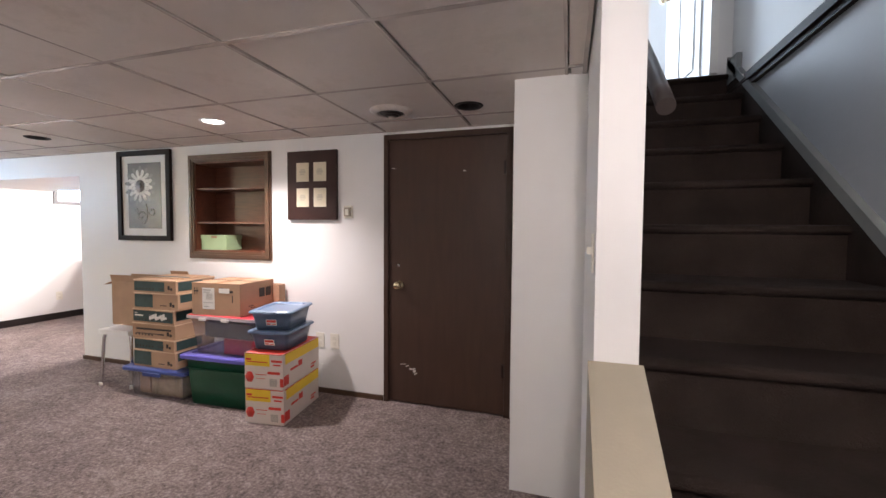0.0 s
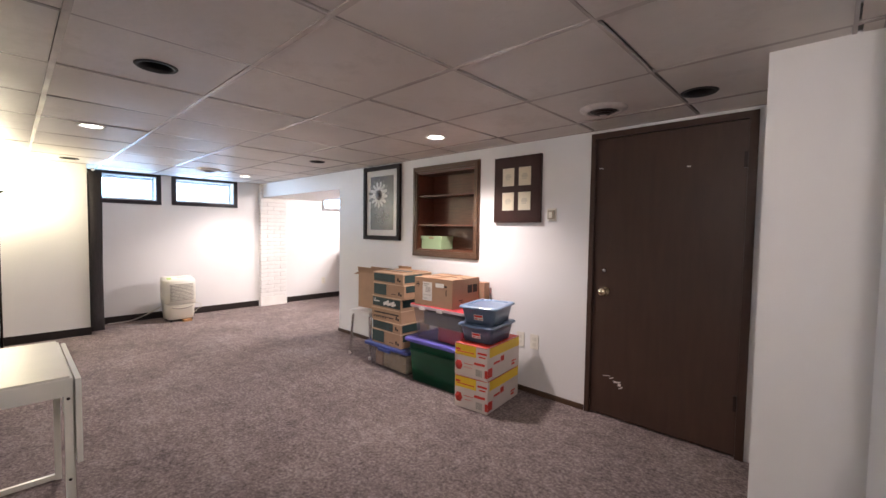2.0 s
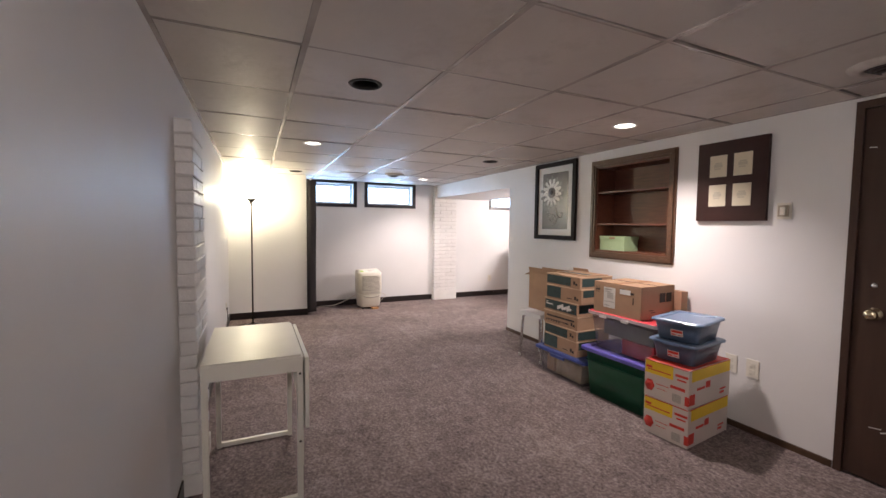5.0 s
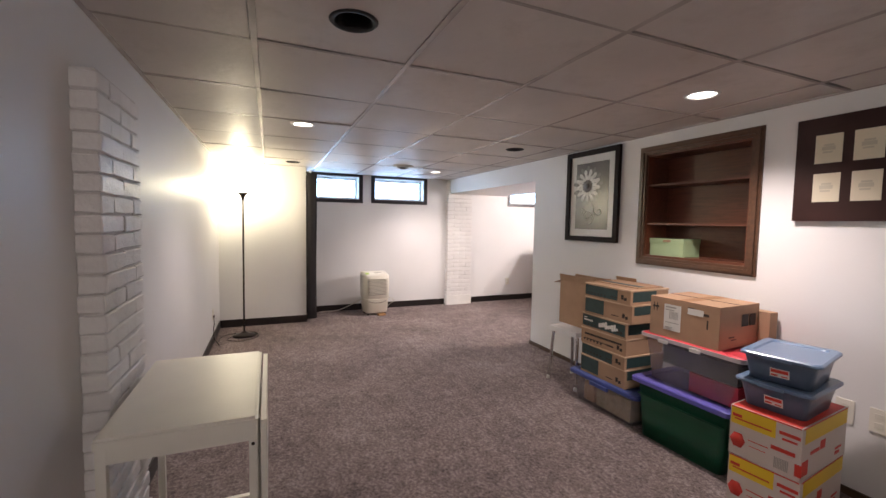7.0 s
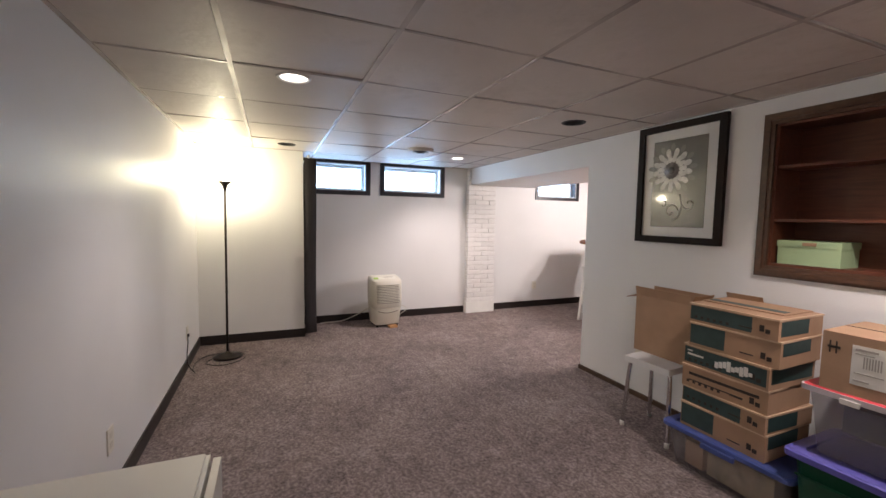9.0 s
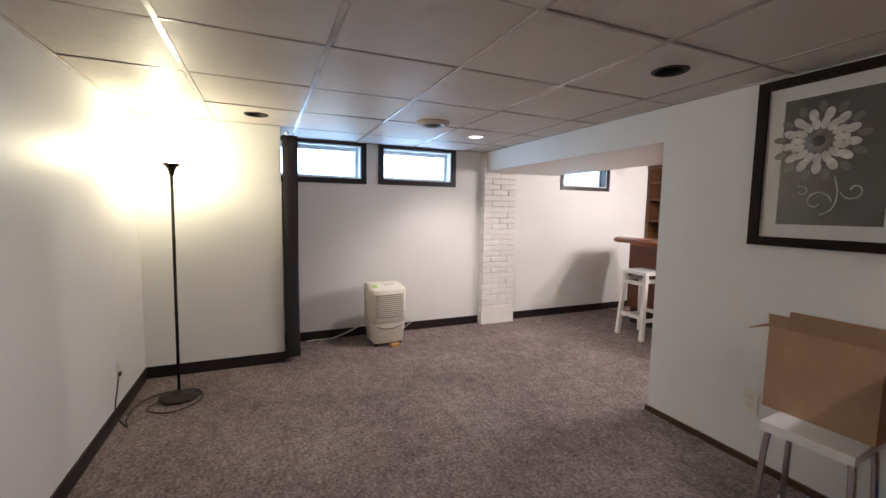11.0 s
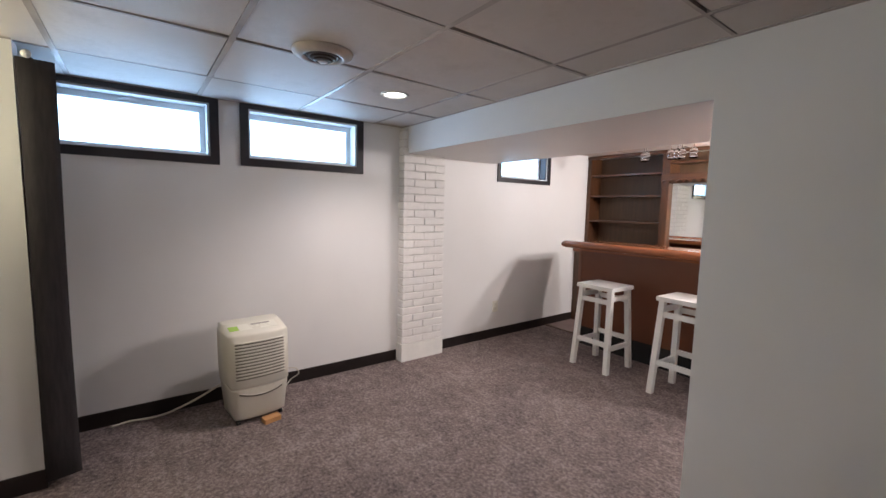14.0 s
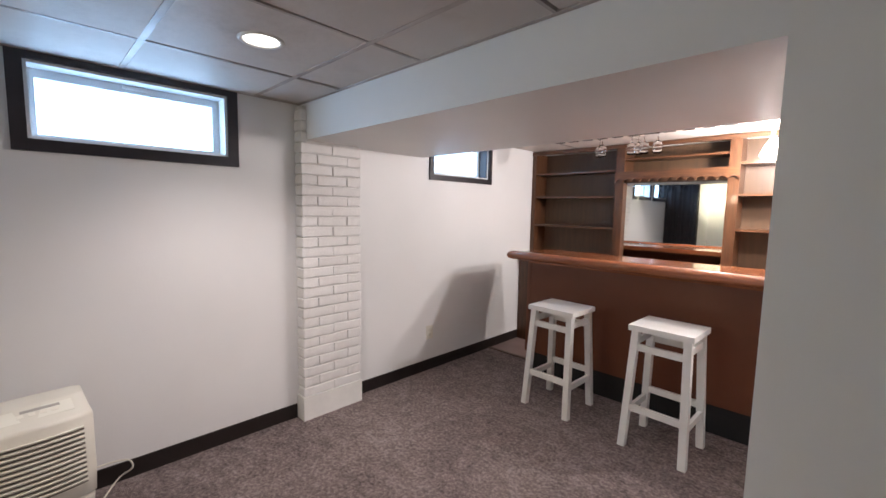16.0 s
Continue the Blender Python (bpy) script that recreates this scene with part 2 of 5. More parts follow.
CREAM_CARD = mat("cream_card", (0.66, 0.60, 0.46), 0.6, vary=0.03)
STOOL_WHITE = mat("white_moulded_plastic", (0.80, 0.80, 0.80), 0.35)
HANDRAIL = mat("handrail_wood", (0.055, 0.043, 0.040), 0.35, vary=0.2, scale=10)
SKIRT = mat("grey_skirt_paint", (0.20, 0.21, 0.21), 0.4, vary=0.1)
WALL_LOW = mat("grey_blue_lower_wall", (0.36, 0.38, 0.41), 0.45, vary=0.04, scale=2, bump=0.1)
TAN_BLOCK = mat("tan_wood_block", (0.50, 0.26, 0.11), 0.6, vary=0.15)
CABLE_BROWN = mat("brown_cord", (0.03, 0.022, 0.018), 0.5)
CABLE_CREAM = mat("cream_cord", (0.62, 0.58, 0.5), 0.45)
STICKER_GREEN = mat("green_sticker", (0.35, 0.55, 0.10), 0.5)


# ---------------------------------------------------------------- mesh helpers
def bm_new():
    return bmesh.new()


def cube(bm, x0, x1, y0, y1, z0, z1, m=None):
    """An axis-aligned block added to bm, turned by m."""
    vs = [bm.verts.new((x, y, z)) for x in (x0, x1) for y in (y0, y1) for z in (z0, z1)]
    fs = [bm.faces.new([vs[i] for i in f]) for f in ((0, 1, 3, 2), (4, 6, 7, 5), (0, 4, 5, 1), (2, 3, 7, 6), (0, 2, 6, 4), (1, 5, 7, 3))]
    if m is not None:
        bmesh.ops.transform(bm, matrix=m, verts=vs)
    return vs, fs


def soft(bm, width=0.004, segments=1):
    edges = [e for e in bm.edges if e.is_manifold and e.calc_face_angle(0) > 0.6]
    bmesh.ops.bevel(bm, geom=edges, offset=width, segments=segments, affect="EDGES", profile=0.5, clamp_overlap=True)
    return bm


def block(x0, x1, y0, y1, z0, z1, bevel=0.0, segments=1):
    bm = bm_new()
    cube(bm, x0, x1, y0, y1, z0, z1)
    if bevel:
        soft(bm, bevel, segments)
    return bm


def lathe(profile, segments=28, m=None, bm=None, cap=True):
    """Turned shape about z from (radius, height) pairs."""
    bm = bm or bm_new()
    rings = []
    for r, z in profile:
        rings.append([bm.verts.new((r * math.cos(2 * math.pi * i / segments), r * math.sin(2 * math.pi * i / segments), z)) for i in range(segments)])
    for a, b in zip(rings, rings[1:]):
        for i in range(segments):
            j = (i + 1) % segments
            f = bm.faces.new((a[i], a[j], b[j], b[i]))
            f.smooth = True
    for ring, (r, z) in ((rings[0], profile[0]), (rings[-1], profile[-1])):
        if cap and r > 1e-4 and profile[0] != profile[-1]:
            bm.faces.new(ring if ring is rings[-1] else ring[::-1])
    bmesh.ops.remove_doubles(bm, verts=bm.verts, dist=1e-5)
    if m is not None:
        bmesh.ops.transform(bm, matrix=m, verts=bm.verts)
    return bm


def tube(points, r, sides=8, bm=None):
    """A round bar through the points."""
    bm = bm or bm_new()
    pts = [Vector(p) for p in points]
    rings = []
    for i, p in enumerate(pts):
        d = (pts[min(i + 1, len(pts) - 1)] - pts[max(i - 1, 0)]).normalized()
        side = d.cross(Vector((0, 0, 1)))
        if side.length < 0.05:
            side = d.cross(Vector((0, 1, 0)))
        side.normalize()
        up = side.cross(d)
        rings.append([bm.verts.new(p + r * (math.cos(2 * math.pi * k / sides) * side + math.sin(2 * math.pi * k / sides) * up)) for k in range(sides)])
    for a, b in zip(rings, rings[1:]):
        for k in range(sides):
            f = bm.faces.new((a[k], a[(k + 1) % sides], b[(k + 1) % sides], b[k]))
            f.smooth = True
    bm.faces.new(rings[0][::-1]), bm.faces.new(rings[-1])
    return bm


def spline(points, steps=8):
    """A smooth run of points through those given."""
    p = [Vector(q) for q in points]
    p = [2 * p[0] - p[1], *p, 2 * p[-1] - p[-2]]
    out = []
    for i in range(1, len(p) - 2):
        for k in range(steps):
            t = k / steps
            out.append(0.5 * (2 * p[i] + (p[i + 1] - p[i - 1]) * t + (2 * p[i - 1] - 5 * p[i] + 4 * p[i + 1] - p[i + 2]) * t * t
                              + (3 * p[i] - p[i - 1] - 3 * p[i + 1] + p[i + 2]) * t ** 3))
    return out + [p[-2]]


def mesh_from(name, bm, material):
    bmesh.ops.recalc_face_normals(bm, faces=bm.faces)
    me = bpy.data.meshes.new(name)
    bm.to_mesh(me)
    bm.free()
    me.materials.append(material)
    return me


def part(name, bm, material, parent=None, label="", kind=""):
    ob = new(name, mesh_from(name, bm, material))
    ob.parent = parent
    return tagged(ob, label, kind=kind)


def thing(name, label, category, m=None, group=""):
    ob = new(name)
    ob.empty_display_size = 0.1
    if m is not None:
        ob.matrix_world = m
    return tagged(ob, label, category, group)


def structure(name, bm, material, label=""):
    return part(name, bm, material, None, label, "structure")


def panel_with_holes(axis, face, back, u0, u1, z0, z1, holes):
    """A wall along x or y between face and back, with rectangular holes (u0, u1, z0, z1)."""
    bm = bm_new()
    us = sorted({u0, u1, *[h[0] for h in holes], *[h[1] for h in holes]})
    zs = sorted({z0, z1, *[h[2] for h in holes], *[h[3] for h in holes]})
    lo, hi = min(face, back), max(face, back)
    for a, b in zip(us, us[1:]):
        for c, d in zip(zs, zs[1:]):
            mu, mz = (a + b) / 2, (c + d) / 2
            if any(h[0] < mu < h[1] and h[2] < mz < h[3] for h in holes):
                continue
            cube(bm, *((a, b, lo, hi) if axis == "x" else (lo, hi, a, b)), c, d)
    return bm


# ---------------------------------------------------------------- plan
YL, YR = -0.368, 2.875            # long walls of the main room
XC, XF = -4.53, -6.90           # end of the door wall, far wall
XLAMP, YLAMP = -6.37, 0.640      # closet bump beside the floor lamp
SOFFIT, YS = 1.80, 3.92         # underside and back edge of the soffit
XR = -3.30                      # hidden end of the bar room
YB = 5.79                       # back wall of the bar room
H = 2.12                        # walls run up behind the dropped ceiling
SX0, SX1 = 0.12, 0.235           # stair side wall
XSTAIR = 0.99                   # far side of the stairs
UP = 4.7

bm = bm_new()
cube(bm, XF - 0.2, XSTAIR + 0.15, YL - 0.2, 4.86, -0.12, 0.0)
structure("floor", bm, CARPET, "mottled grey-mauve cut pile carpet")
structure("floor_bar", block(XF - 0.2, XR + 0.2, 4.86, YB + 0.2, -0.12, 0.003), VINYL, "pale pinkish vinyl floor behind the bar")
structure("threshold_strip", block(XF, XR, 4.85, 4.88, -0.01, 0.008, 0.003), TRIM_WOOD, "thin floor edging strip")

WIN = {"window_1": (0.620, 1.433, 1.651, 1.985), "window_2": (1.663, 2.454, 1.657, 1.985), "window_3": (4.043, 4.771, 1.675, 1.985)}
structure("wall_west", panel_with_holes("y", XF, XF - 0.22, YL - 0.2, YB + 0.2, 0, H, [w for w in WIN.values()]), WALL, "off-white painted basement wall with high windows")
NICHE = (-3.086, -2.338, 1.098, 1.872)
DOOR = (-1.250, -0.352, 0.0, 1.970)
structure("wall_north", panel_with_holes("x", YR, YR + 0.13, XC, -0.215, 0, H, [NICHE, DOOR]), WALL, "white painted wall with a built-in niche and a dark door")
structure("wall_stub", block(-0.215, SX0, 2.08, YR + 0.13, 0, H), WALL, "white painted wall corner beside the stairs")
structure("wall_stairs", block(SX0, SX1, 1.27, 3.30, 0, UP, 0.004), WALL, "white painted wall end beside the stairs")
structure("wall_stairs_upper", block(SX0, SX1, 0.2, 1.27, H, UP), WALL)
structure("wall_south", block(XLAMP, XSTAIR + 0.15, YL - 0.12, YL, 0, H), WALL, "long white painted wall with soft sheen")
structure("wall_closet", block(XLAMP - 0.1, XLAMP, YL - 0.12, YLAMP, 0, H), WALL, "white painted closet wall behind the floor lamp")
structure("wall_closet_back", block(XF, XLAMP - 0.1, YL - 0.12, YL, 0, H), WALL)
structure("wall_bar_north", block(XF, XR + 0.12, YB, YB + 0.12, 0, H), WALL)
structure("wall_bar_east", block(XR, XR + 0.12, YR + 0.13, YB, 0, H), WALL)
structure("wall_east", block(XSTAIR, XSTAIR + 0.12, YL, 3.06, 0, 2.13), WALL_LOW, "grey-blue lower stair wall")
structure("wall_east_upper", block(XSTAIR, XSTAIR + 0.12, 0.2, 3.06, 2.13, UP), WALL, "pale upper stair wall")
structure("wall_stair_front", block(SX0, XSTAIR + 0.12, 0.08, 0.2, H, UP), WALL)

# soffit
bm = block(XF + 0.001, XR, YR + 0.005, YS, SOFFIT, H)
structure("soffit", bm, WALL, "white painted boxed soffit with a satin underside")

# dropped ceiling
PX, PY, GX, GY = 0.642, 0.613, -1.262, 1.378


def tile_with_hole(bm, x0, x1, y0, y1, z, cx, cy, r):
    angles = sorted({2 * math.pi * i / 32 for i in range(32)} | {math.atan2(y - cy, x - cx) % (2 * math.pi) for x in (x0, x1) for y in (y0, y1)})
    inner, outer = [], []
    for a in angles:
        c, s = math.cos(a), math.sin(a)
        t = min(v for v in (((x1 if c > 0 else x0) - cx) / c if abs(c) > 1e-9 else 1e9, ((y1 if s > 0 else y0) - cy) / s if abs(s) > 1e-9 else 1e9))
        inner.append(bm.verts.new((cx + r * c, cy + r * s, z)))
        outer.append(bm.verts.new((cx + t * c, cy + t * s, z)))
    for i in range(len(angles)):
        j = (i + 1) % len(angles)
        bm.faces.new((inner[i], outer[i], outer[j], inner[j]))


def sagging_tile(bm, x0, x1, y0, y1, z, rng, n=4):
    sag, tx, ty = rng.uniform(0.001, 0.009), rng.uniform(-0.003, 0.003), rng.uniform(-0.003, 0.003)
    vs = [[bm.verts.new((x0 + (x1 - x0) * i / n, y0 + (y1 - y0) * j / n,
                         z - sag * (1 - (2 * i / n - 1) ** 2) * (1 - (2 * j / n - 1) ** 2) + tx * (2 * i / n - 1) + ty * (2 * j / n - 1)))
           for j in range(n + 1)] for i in range(n + 1)]
    for i in range(n):
        for j in range(n):
            bm.faces.new((vs[i][j], vs[i][j + 1], vs[i + 1][j + 1], vs[i + 1][j])).smooth = True


CANS = [(x, y, 0.068) for x, y in LIT + DARK]
rng = random.Random(4)
tiles = bm_new()
grid = thing("ceiling_grid", "thin enamelled ceiling grid bars", "")
grid["kind"] = "structure"
AREAS = [(XF, 0.11, YL, YR), (0.11, XSTAIR, YL, 0.2), (XF, XR, YS, YB)]
for ax0, ax1, ay0, ay1 in AREAS:
    kx0, kx1 = math.floor((ax0 - GX) / PX), math.ceil((ax1 - GX) / PX)
    ky0, ky1 = math.floor((ay0 - GY) / PY), math.ceil((ay1 - GY) / PY)
    for i in range(kx0, kx1):
        for j in range(ky0, ky1):
            x0, x1 = max(ax0, GX + i * PX), min(ax1, GX + (i + 1) * PX)
            y0, y1 = max(ay0, GY + j * PY), min(ay1, GY + (j + 1) * PY)
            if x1 - x0 < 0.01 or y1 - y0 < 0.01:
                continue
            g4 = [0.006 + rng.choice((0.004, 0.007, 0.010, 0.014)), 0.006 + rng.choice((0.0, 0.001, 0.002)), 0.012 + rng.choice((0.0, 0.001, 0.003)), 0.012 + rng.choice((0.0, 0.001, 0.003))]
            hole = [c for c in CANS if x0 < c[0] < x1 and y0 < c[1] < y1]
            if hole:
                tile_with_hole(tiles, x0 + g4[0], x1 - g4[1], y0 + g4[2], y1 - g4[3], CEIL, *hole[0])
            else:
                sagging_tile(tiles, x0 + g4[0], x1 - g4[1], y0 + g4[2], y1 - g4[3], CEIL, rng)
    for i in range(kx0, kx1 + 1):
        x = GX + i * PX
        if ax0 < x < ax1:
            part("grid_bar", block(x - 0.0065, x + 0.0065, ay0, ay1, CEIL - 0.0025, CEIL + 0.012), GRID, grid)
    for j in range(ky0, ky1 + 1):
        y = GY + j * PY
        if ay0 < y < ay1:
            part("grid_bar", block(ax0, ax1, y - 0.012, y + 0.012, CEIL - 0.002, CEIL + 0.0125), GRID, grid)
structure("ceiling", tiles, TILE, "dropped ceiling of square tan-white tiles, some sagging")
bm = bm_new()
for x0, x1, y0, y1 in ((XF, 0.11, YR - 0.018, YR), (XLAMP, XSTAIR, YL, YL + 0.018), (XLAMP, XLAMP + 0.018, YL, YLAMP), (XF, XF + 0.018, YLAMP, YR),
                       (0.092, 0.11, 0.2, 2.08), (XF, XR, YB - 0.2, YB - 0.182)):
    cube(bm, x0, x1, y0, y1, CEIL - 0.004, CEIL + 0.01)
structure("ceiling_edge_trim", bm, GRID)
structure("ceiling_backing", block(XF, XSTAIR + 0.1, YL, 0.2, H, H + 0.05), MORTAR)
structure("ceiling_backing", block(XF, SX0, 0.2, YB, H, H + 0.05), MORTAR)

# base strips
bm = bm_new()
for b in ((XF, XF + 0.008, YLAMP, 2.83, 0, 0.092), (XF, XF + 0.008, 3.275, YB, 0, 0.092),
          (XLAMP, XLAMP + 0.008, YL, YLAMP, 0, 0.092), (XLAMP + 0.008, -2.88, YL, YL + 0.008, 0, 0.092), (-2.40, XSTAIR, YL, YL + 0.008, 0, 0.092),
          (XLAMP - 0.1, XLAMP + 0.008, YLAMP, YLAMP + 0.008, 0, 0.092)):
    cube(bm, *b)
soft(bm, 0.002)
structure("baseboard", bm, COVE, "dark brown vinyl cove base")
bm = bm_new()
cube(bm, XC - 0.008, DOOR[0] - 0.03, YR - 0.012, YR, 0, 0.038)
cube(bm, XC - 0.01, XC, YR - 0.012, YR + 0.13, 0, 0.038)
soft(bm, 0.003)
structure("baseboard_north", bm, TRIM_WOOD, "narrow brown wooden base strip")

# ---------------------------------------------------------------- stairs
RISE, RUN, Y1 = 0.189, 0.245, 0.345
stairs = thing("stairs", "steep basement stairs covered in dark brown carpet", "stairs")
stairs["kind"] = "structure"
for k in range(12):
    y = Y1 + k * RUN
    z = (k + 1) * RISE
    end = y + RUN if k < 11 else 3.42
    base = max(0, z - 0.5)
    part("step", block(SX1 + 0.001, XSTAIR - 0.03, y, end - 0.001, base, z - 0.032), STAIR_CARPET, stairs)
for k in range(12):
    nose = bm_new()
    y, z = Y1 + k * RUN, (k + 1) * RISE
    end = y + RUN - 0.002 if k < 11 else 3.42
    ring = [(y + 0.0, z - 0.034), (y - 0.020, z - 0.030), (y - 0.030, z - 0.016), (y - 0.020, z - 0.003), (y + 0.0, z), (end, z), (end, z - 0.034)]
    a = [nose.verts.new((SX1 + 0.002, p, q)) for p, q in ring]
    b = [nose.verts.new((XSTAIR - 0.031, p, q)) for p, q in ring]
    nose.faces.new(a), nose.faces.new(b[::-1])
    for i in range(len(ring)):
        nose.faces.new((a[i], b[i], b[(i + 1) % len(ring)], a[(i + 1) % len(ring)])).smooth = i < 4
    part("tread", nose, STAIR_CARPET, stairs)


def slope_board(x0, x1, y0, z0, y1, z1, depth):
    bm = bm_new()
    vs = [bm.verts.new((x, y, z)) for x in (x0, x1) for y, z in ((y0, z0), (y1, z1), (y1, z1 - depth), (y0, z0 - depth))]
    for f in ((0, 1, 2, 3), (7, 6, 5, 4), (0, 4, 5, 1), (1, 5, 6, 2), (2, 6, 7, 3), (3, 7, 4, 0)):
        bm.faces.new([vs[i] for i in f])
    return bm


g = RISE / RUN
structure("stair_skirt", soft(slope_board(XSTAIR - 0.03, XSTAIR, 0.30, 0.245, 3.05, 2.375, 0.055), 0.004), SKIRT, "thin grey painted stair skirt board")
structure("stair_side_cover", slope_board(XSTAIR - 0.029, XSTAIR, 0.30, 0.190, 3.05, 2.320, 0.27), STAIR_CARPET, "dark carpet turned up against the stair wall")
structure("skirt_end", block(XSTAIR - 0.03, XSTAIR, 2.90, 3.055, 2.20, 2.345, 0.003), SKIRT)
structure("knee_wall", soft(slope_board(SX0 - 0.015, SX1 + 0.012, 0.50, 0.60, 1.268, 0.935, 0.58), 0.004), TAUPE, "taupe painted sloping knee wall cap beside the stairs")
structure("knee_wall_base", block(SX0 - 0.014, SX1 + 0.011, 0.501, 1.267, 0, 0.36), TAUPE)
bm = bm_new()
for z0, z1, d in ((2.10, 2.128, 0.022), (2.131, 2.152, 0.034), (2.155, 2.185, 0.022)):
    cube(bm, XSTAIR - d, XSTAIR, 0.3, 3.02, z0, z1)
structure("wall_rail_trim", soft(bm, 0.004), FRAME_BLACK, "dark grooved wooden trim along the stair wall")
rail = thing("handrail", "dark wooden handrail on the stair side wall", "handrail")
e = [(0.300, 1.36, 1.645), (0.300, 1.44, 1.71), (0.302, 1.75, 1.95), (0.310, 2.95, 2.87)]
part("rail", tube(e, 0.026, 14), HANDRAIL, rail)
for y in (1.9, 2.7):
    z = 1.945 + 0.771 * (y - 1.75) - 0.03
    part("bracket", tube([(SX1, y, z - 0.05), (SX1 + 0.05, y, z - 0.05), (0.312, y, z + 0.01)], 0.008), BRONZE, rail)

# upper doorway at the head of the stairs
structure("wall_upper_hall", panel_with_holes("x", 3.06, 3.18, SX1, XSTAIR + 0.12, 2.0, UP, [(0.22, 0.86, 2.28, UP - 0.2)]), WALL)
structure("wall_hall_west", block(-0.9, -0.8, 3.18, 5.2, 2.25, UP), WALL)
structure("wall_hall_east", block(1.5, 1.6, 3.18, 5.2, 2.25, UP), WALL)
structure("wall_hall_north", block(-0.9, 1.6, 5.1, 5.2, 2.25, UP), WALL)
structure("wall_hall_front", panel_with_holes("x", 3.18, 3.30, -0.9, 1.6, 2.25, UP, [(0.22, 0.86, 2.25, UP - 0.2)]), WALL)
structure("floor_hall", block(-0.9, 1.6, 3.42, 5.2, 2.2, 2.275), VINYL)
structure("ceiling_upper", block(-0.95, 1.65, 0.05, 5.25, UP, UP + 0.1), WALL)
bm = bm_new()
cube(bm, 0.86, 0.905, 3.03, 3.062, 2.28, 4.4)
cube(bm, 0.19, 0.215, 3.03, 3.062, 2.28, 4.4)
structure("door_casing_upper", soft(bm, 0.004), WHITE_PAINT, "white door casing at the head of the stairs")
updoor = thing("door_upper", "white panelled door standing open at the head of the stairs", "door", pose(0.85, 3.22, 2.285, 0, 0, 97))
part("door_leaf", block(0, 0.64, -0.035, 0, 0, 2.0, 0.003), WHITE_PAINT, updoor)
bm = bm_new()
for x0, x1 in ((0.09, 0.29), (0.35, 0.55)):
    for z0, z1 in ((0.12, 0.75), (0.85, 1.5), (1.6, 1.88)):
        cube(bm, x0, x1, 0.0, 0.006, z0, z1)
part("raised_panel", soft(bm, 0.005), WHITE_PAINT, updoor)
part("knob", lathe([(0, 0), (0.012, 0), (0.012, 0.03), (0.026, 0.04), (0.028, 0.055), (0.015, 0.07), (0, 0.072)], 20, pose(0.585, 0, 0.86, -90)), BRASS, updoor, "brass door knob")
for z in (0.25, 1.6):
    part("hinge", block(-0.012, 0.02, -0.045, -0.03, z, z + 0.09), BRONZE, updoor, "dark metal hinge")


# ---------------------------------------------------------------- windows
def window(name, y0, y1, z0, z1, casing):
    w = thing(name, "high basement slider window with dark brown casing and white vinyl sash", "window")
    w["kind"] = "structure"
    bm = bm_new()
    c = casing
    cube(bm, XF, XF + 0.016, y0 - c, y1 + c, z0 - c, z0)
    cube(bm, XF, XF + 0.016, y0 - c, y1 + c, z1, z1 + 0.033)
    cube(bm, XF, XF + 0.016, y0 - c, y0, z0, z1)
    cube(bm, XF, XF + 0.016, y1, y1 + c, z0, z1)
    part("casing", soft(bm, 0.004), CASING, w, "dark brown wooden casing")
    bm = bm_new()
    for a in ((XF - 0.16, XF, y0, y0 + 0.012, z0, z1), (XF - 0.16, XF, y1 - 0.012, y1, z0, z1), (XF - 0.16, XF, y0 + 0.012, y1 - 0.012, z0, z0 + 0.012), (XF - 0.16, XF, y0 + 0.012, y1 - 0.012, z1 - 0.012, z1)):
        cube(bm, *a)
    part("reveal", bm, VINYL_WHITE, w)
    if name == "window_3":
        part("reveal_board", block(XF - 0.098, XF - 0.002, y1 - 0.018, y1 - 0.0125, z0 + 0.013, z1 - 0.013), CASING, w, "dark brown side lining")
    bm = bm_new()
    a0, a1, b0, b1 = y0 + 0.012, y1 - 0.012, z0 + 0.012, z1 - 0.012
    for x0, x1, t in ((XF - 0.15, XF - 0.11, 0.014), (XF - 0.13, XF - 0.10, 0.022)):
        cube(bm, x0, x1, a0, a1, b0, b0 + t), cube(bm, x0, x1, a0, a1, b1 - t * 1.7, b1)
        cube(bm, x0 + 0.001, x1 - 0.001, a0, a0 + t, b0 + t, b1 - t * 1.7), cube(bm, x0 + 0.001, x1 - 0.001, a1 - t * 1.5, a1, b0 + t, b1 - t * 1.7)
    part("sash", soft(bm, 0.002), VINYL_WHITE, w, "white vinyl sash")
    part("latch", block(XF - 0.10, XF - 0.088, (a0 + a1) / 2 - 0.05, (a0 + a1) / 2 + 0.05, b1 - 0.02, b1 - 0.005, 0.003), VINYL_WHITE, w)
    pane = part("pane", block(XF - 0.122, XF - 0.118, a0 + 0.02, a1 - 0.02, b0 + 0.02, b1 - 0.02), GLASS, w)
    pane.visible_shadow = False


for name, (y0, y1, z0, z1) in WIN.items():
    window(name, y0, y1, z0, z1, 0.052 if name != "window_3" else 0.045)

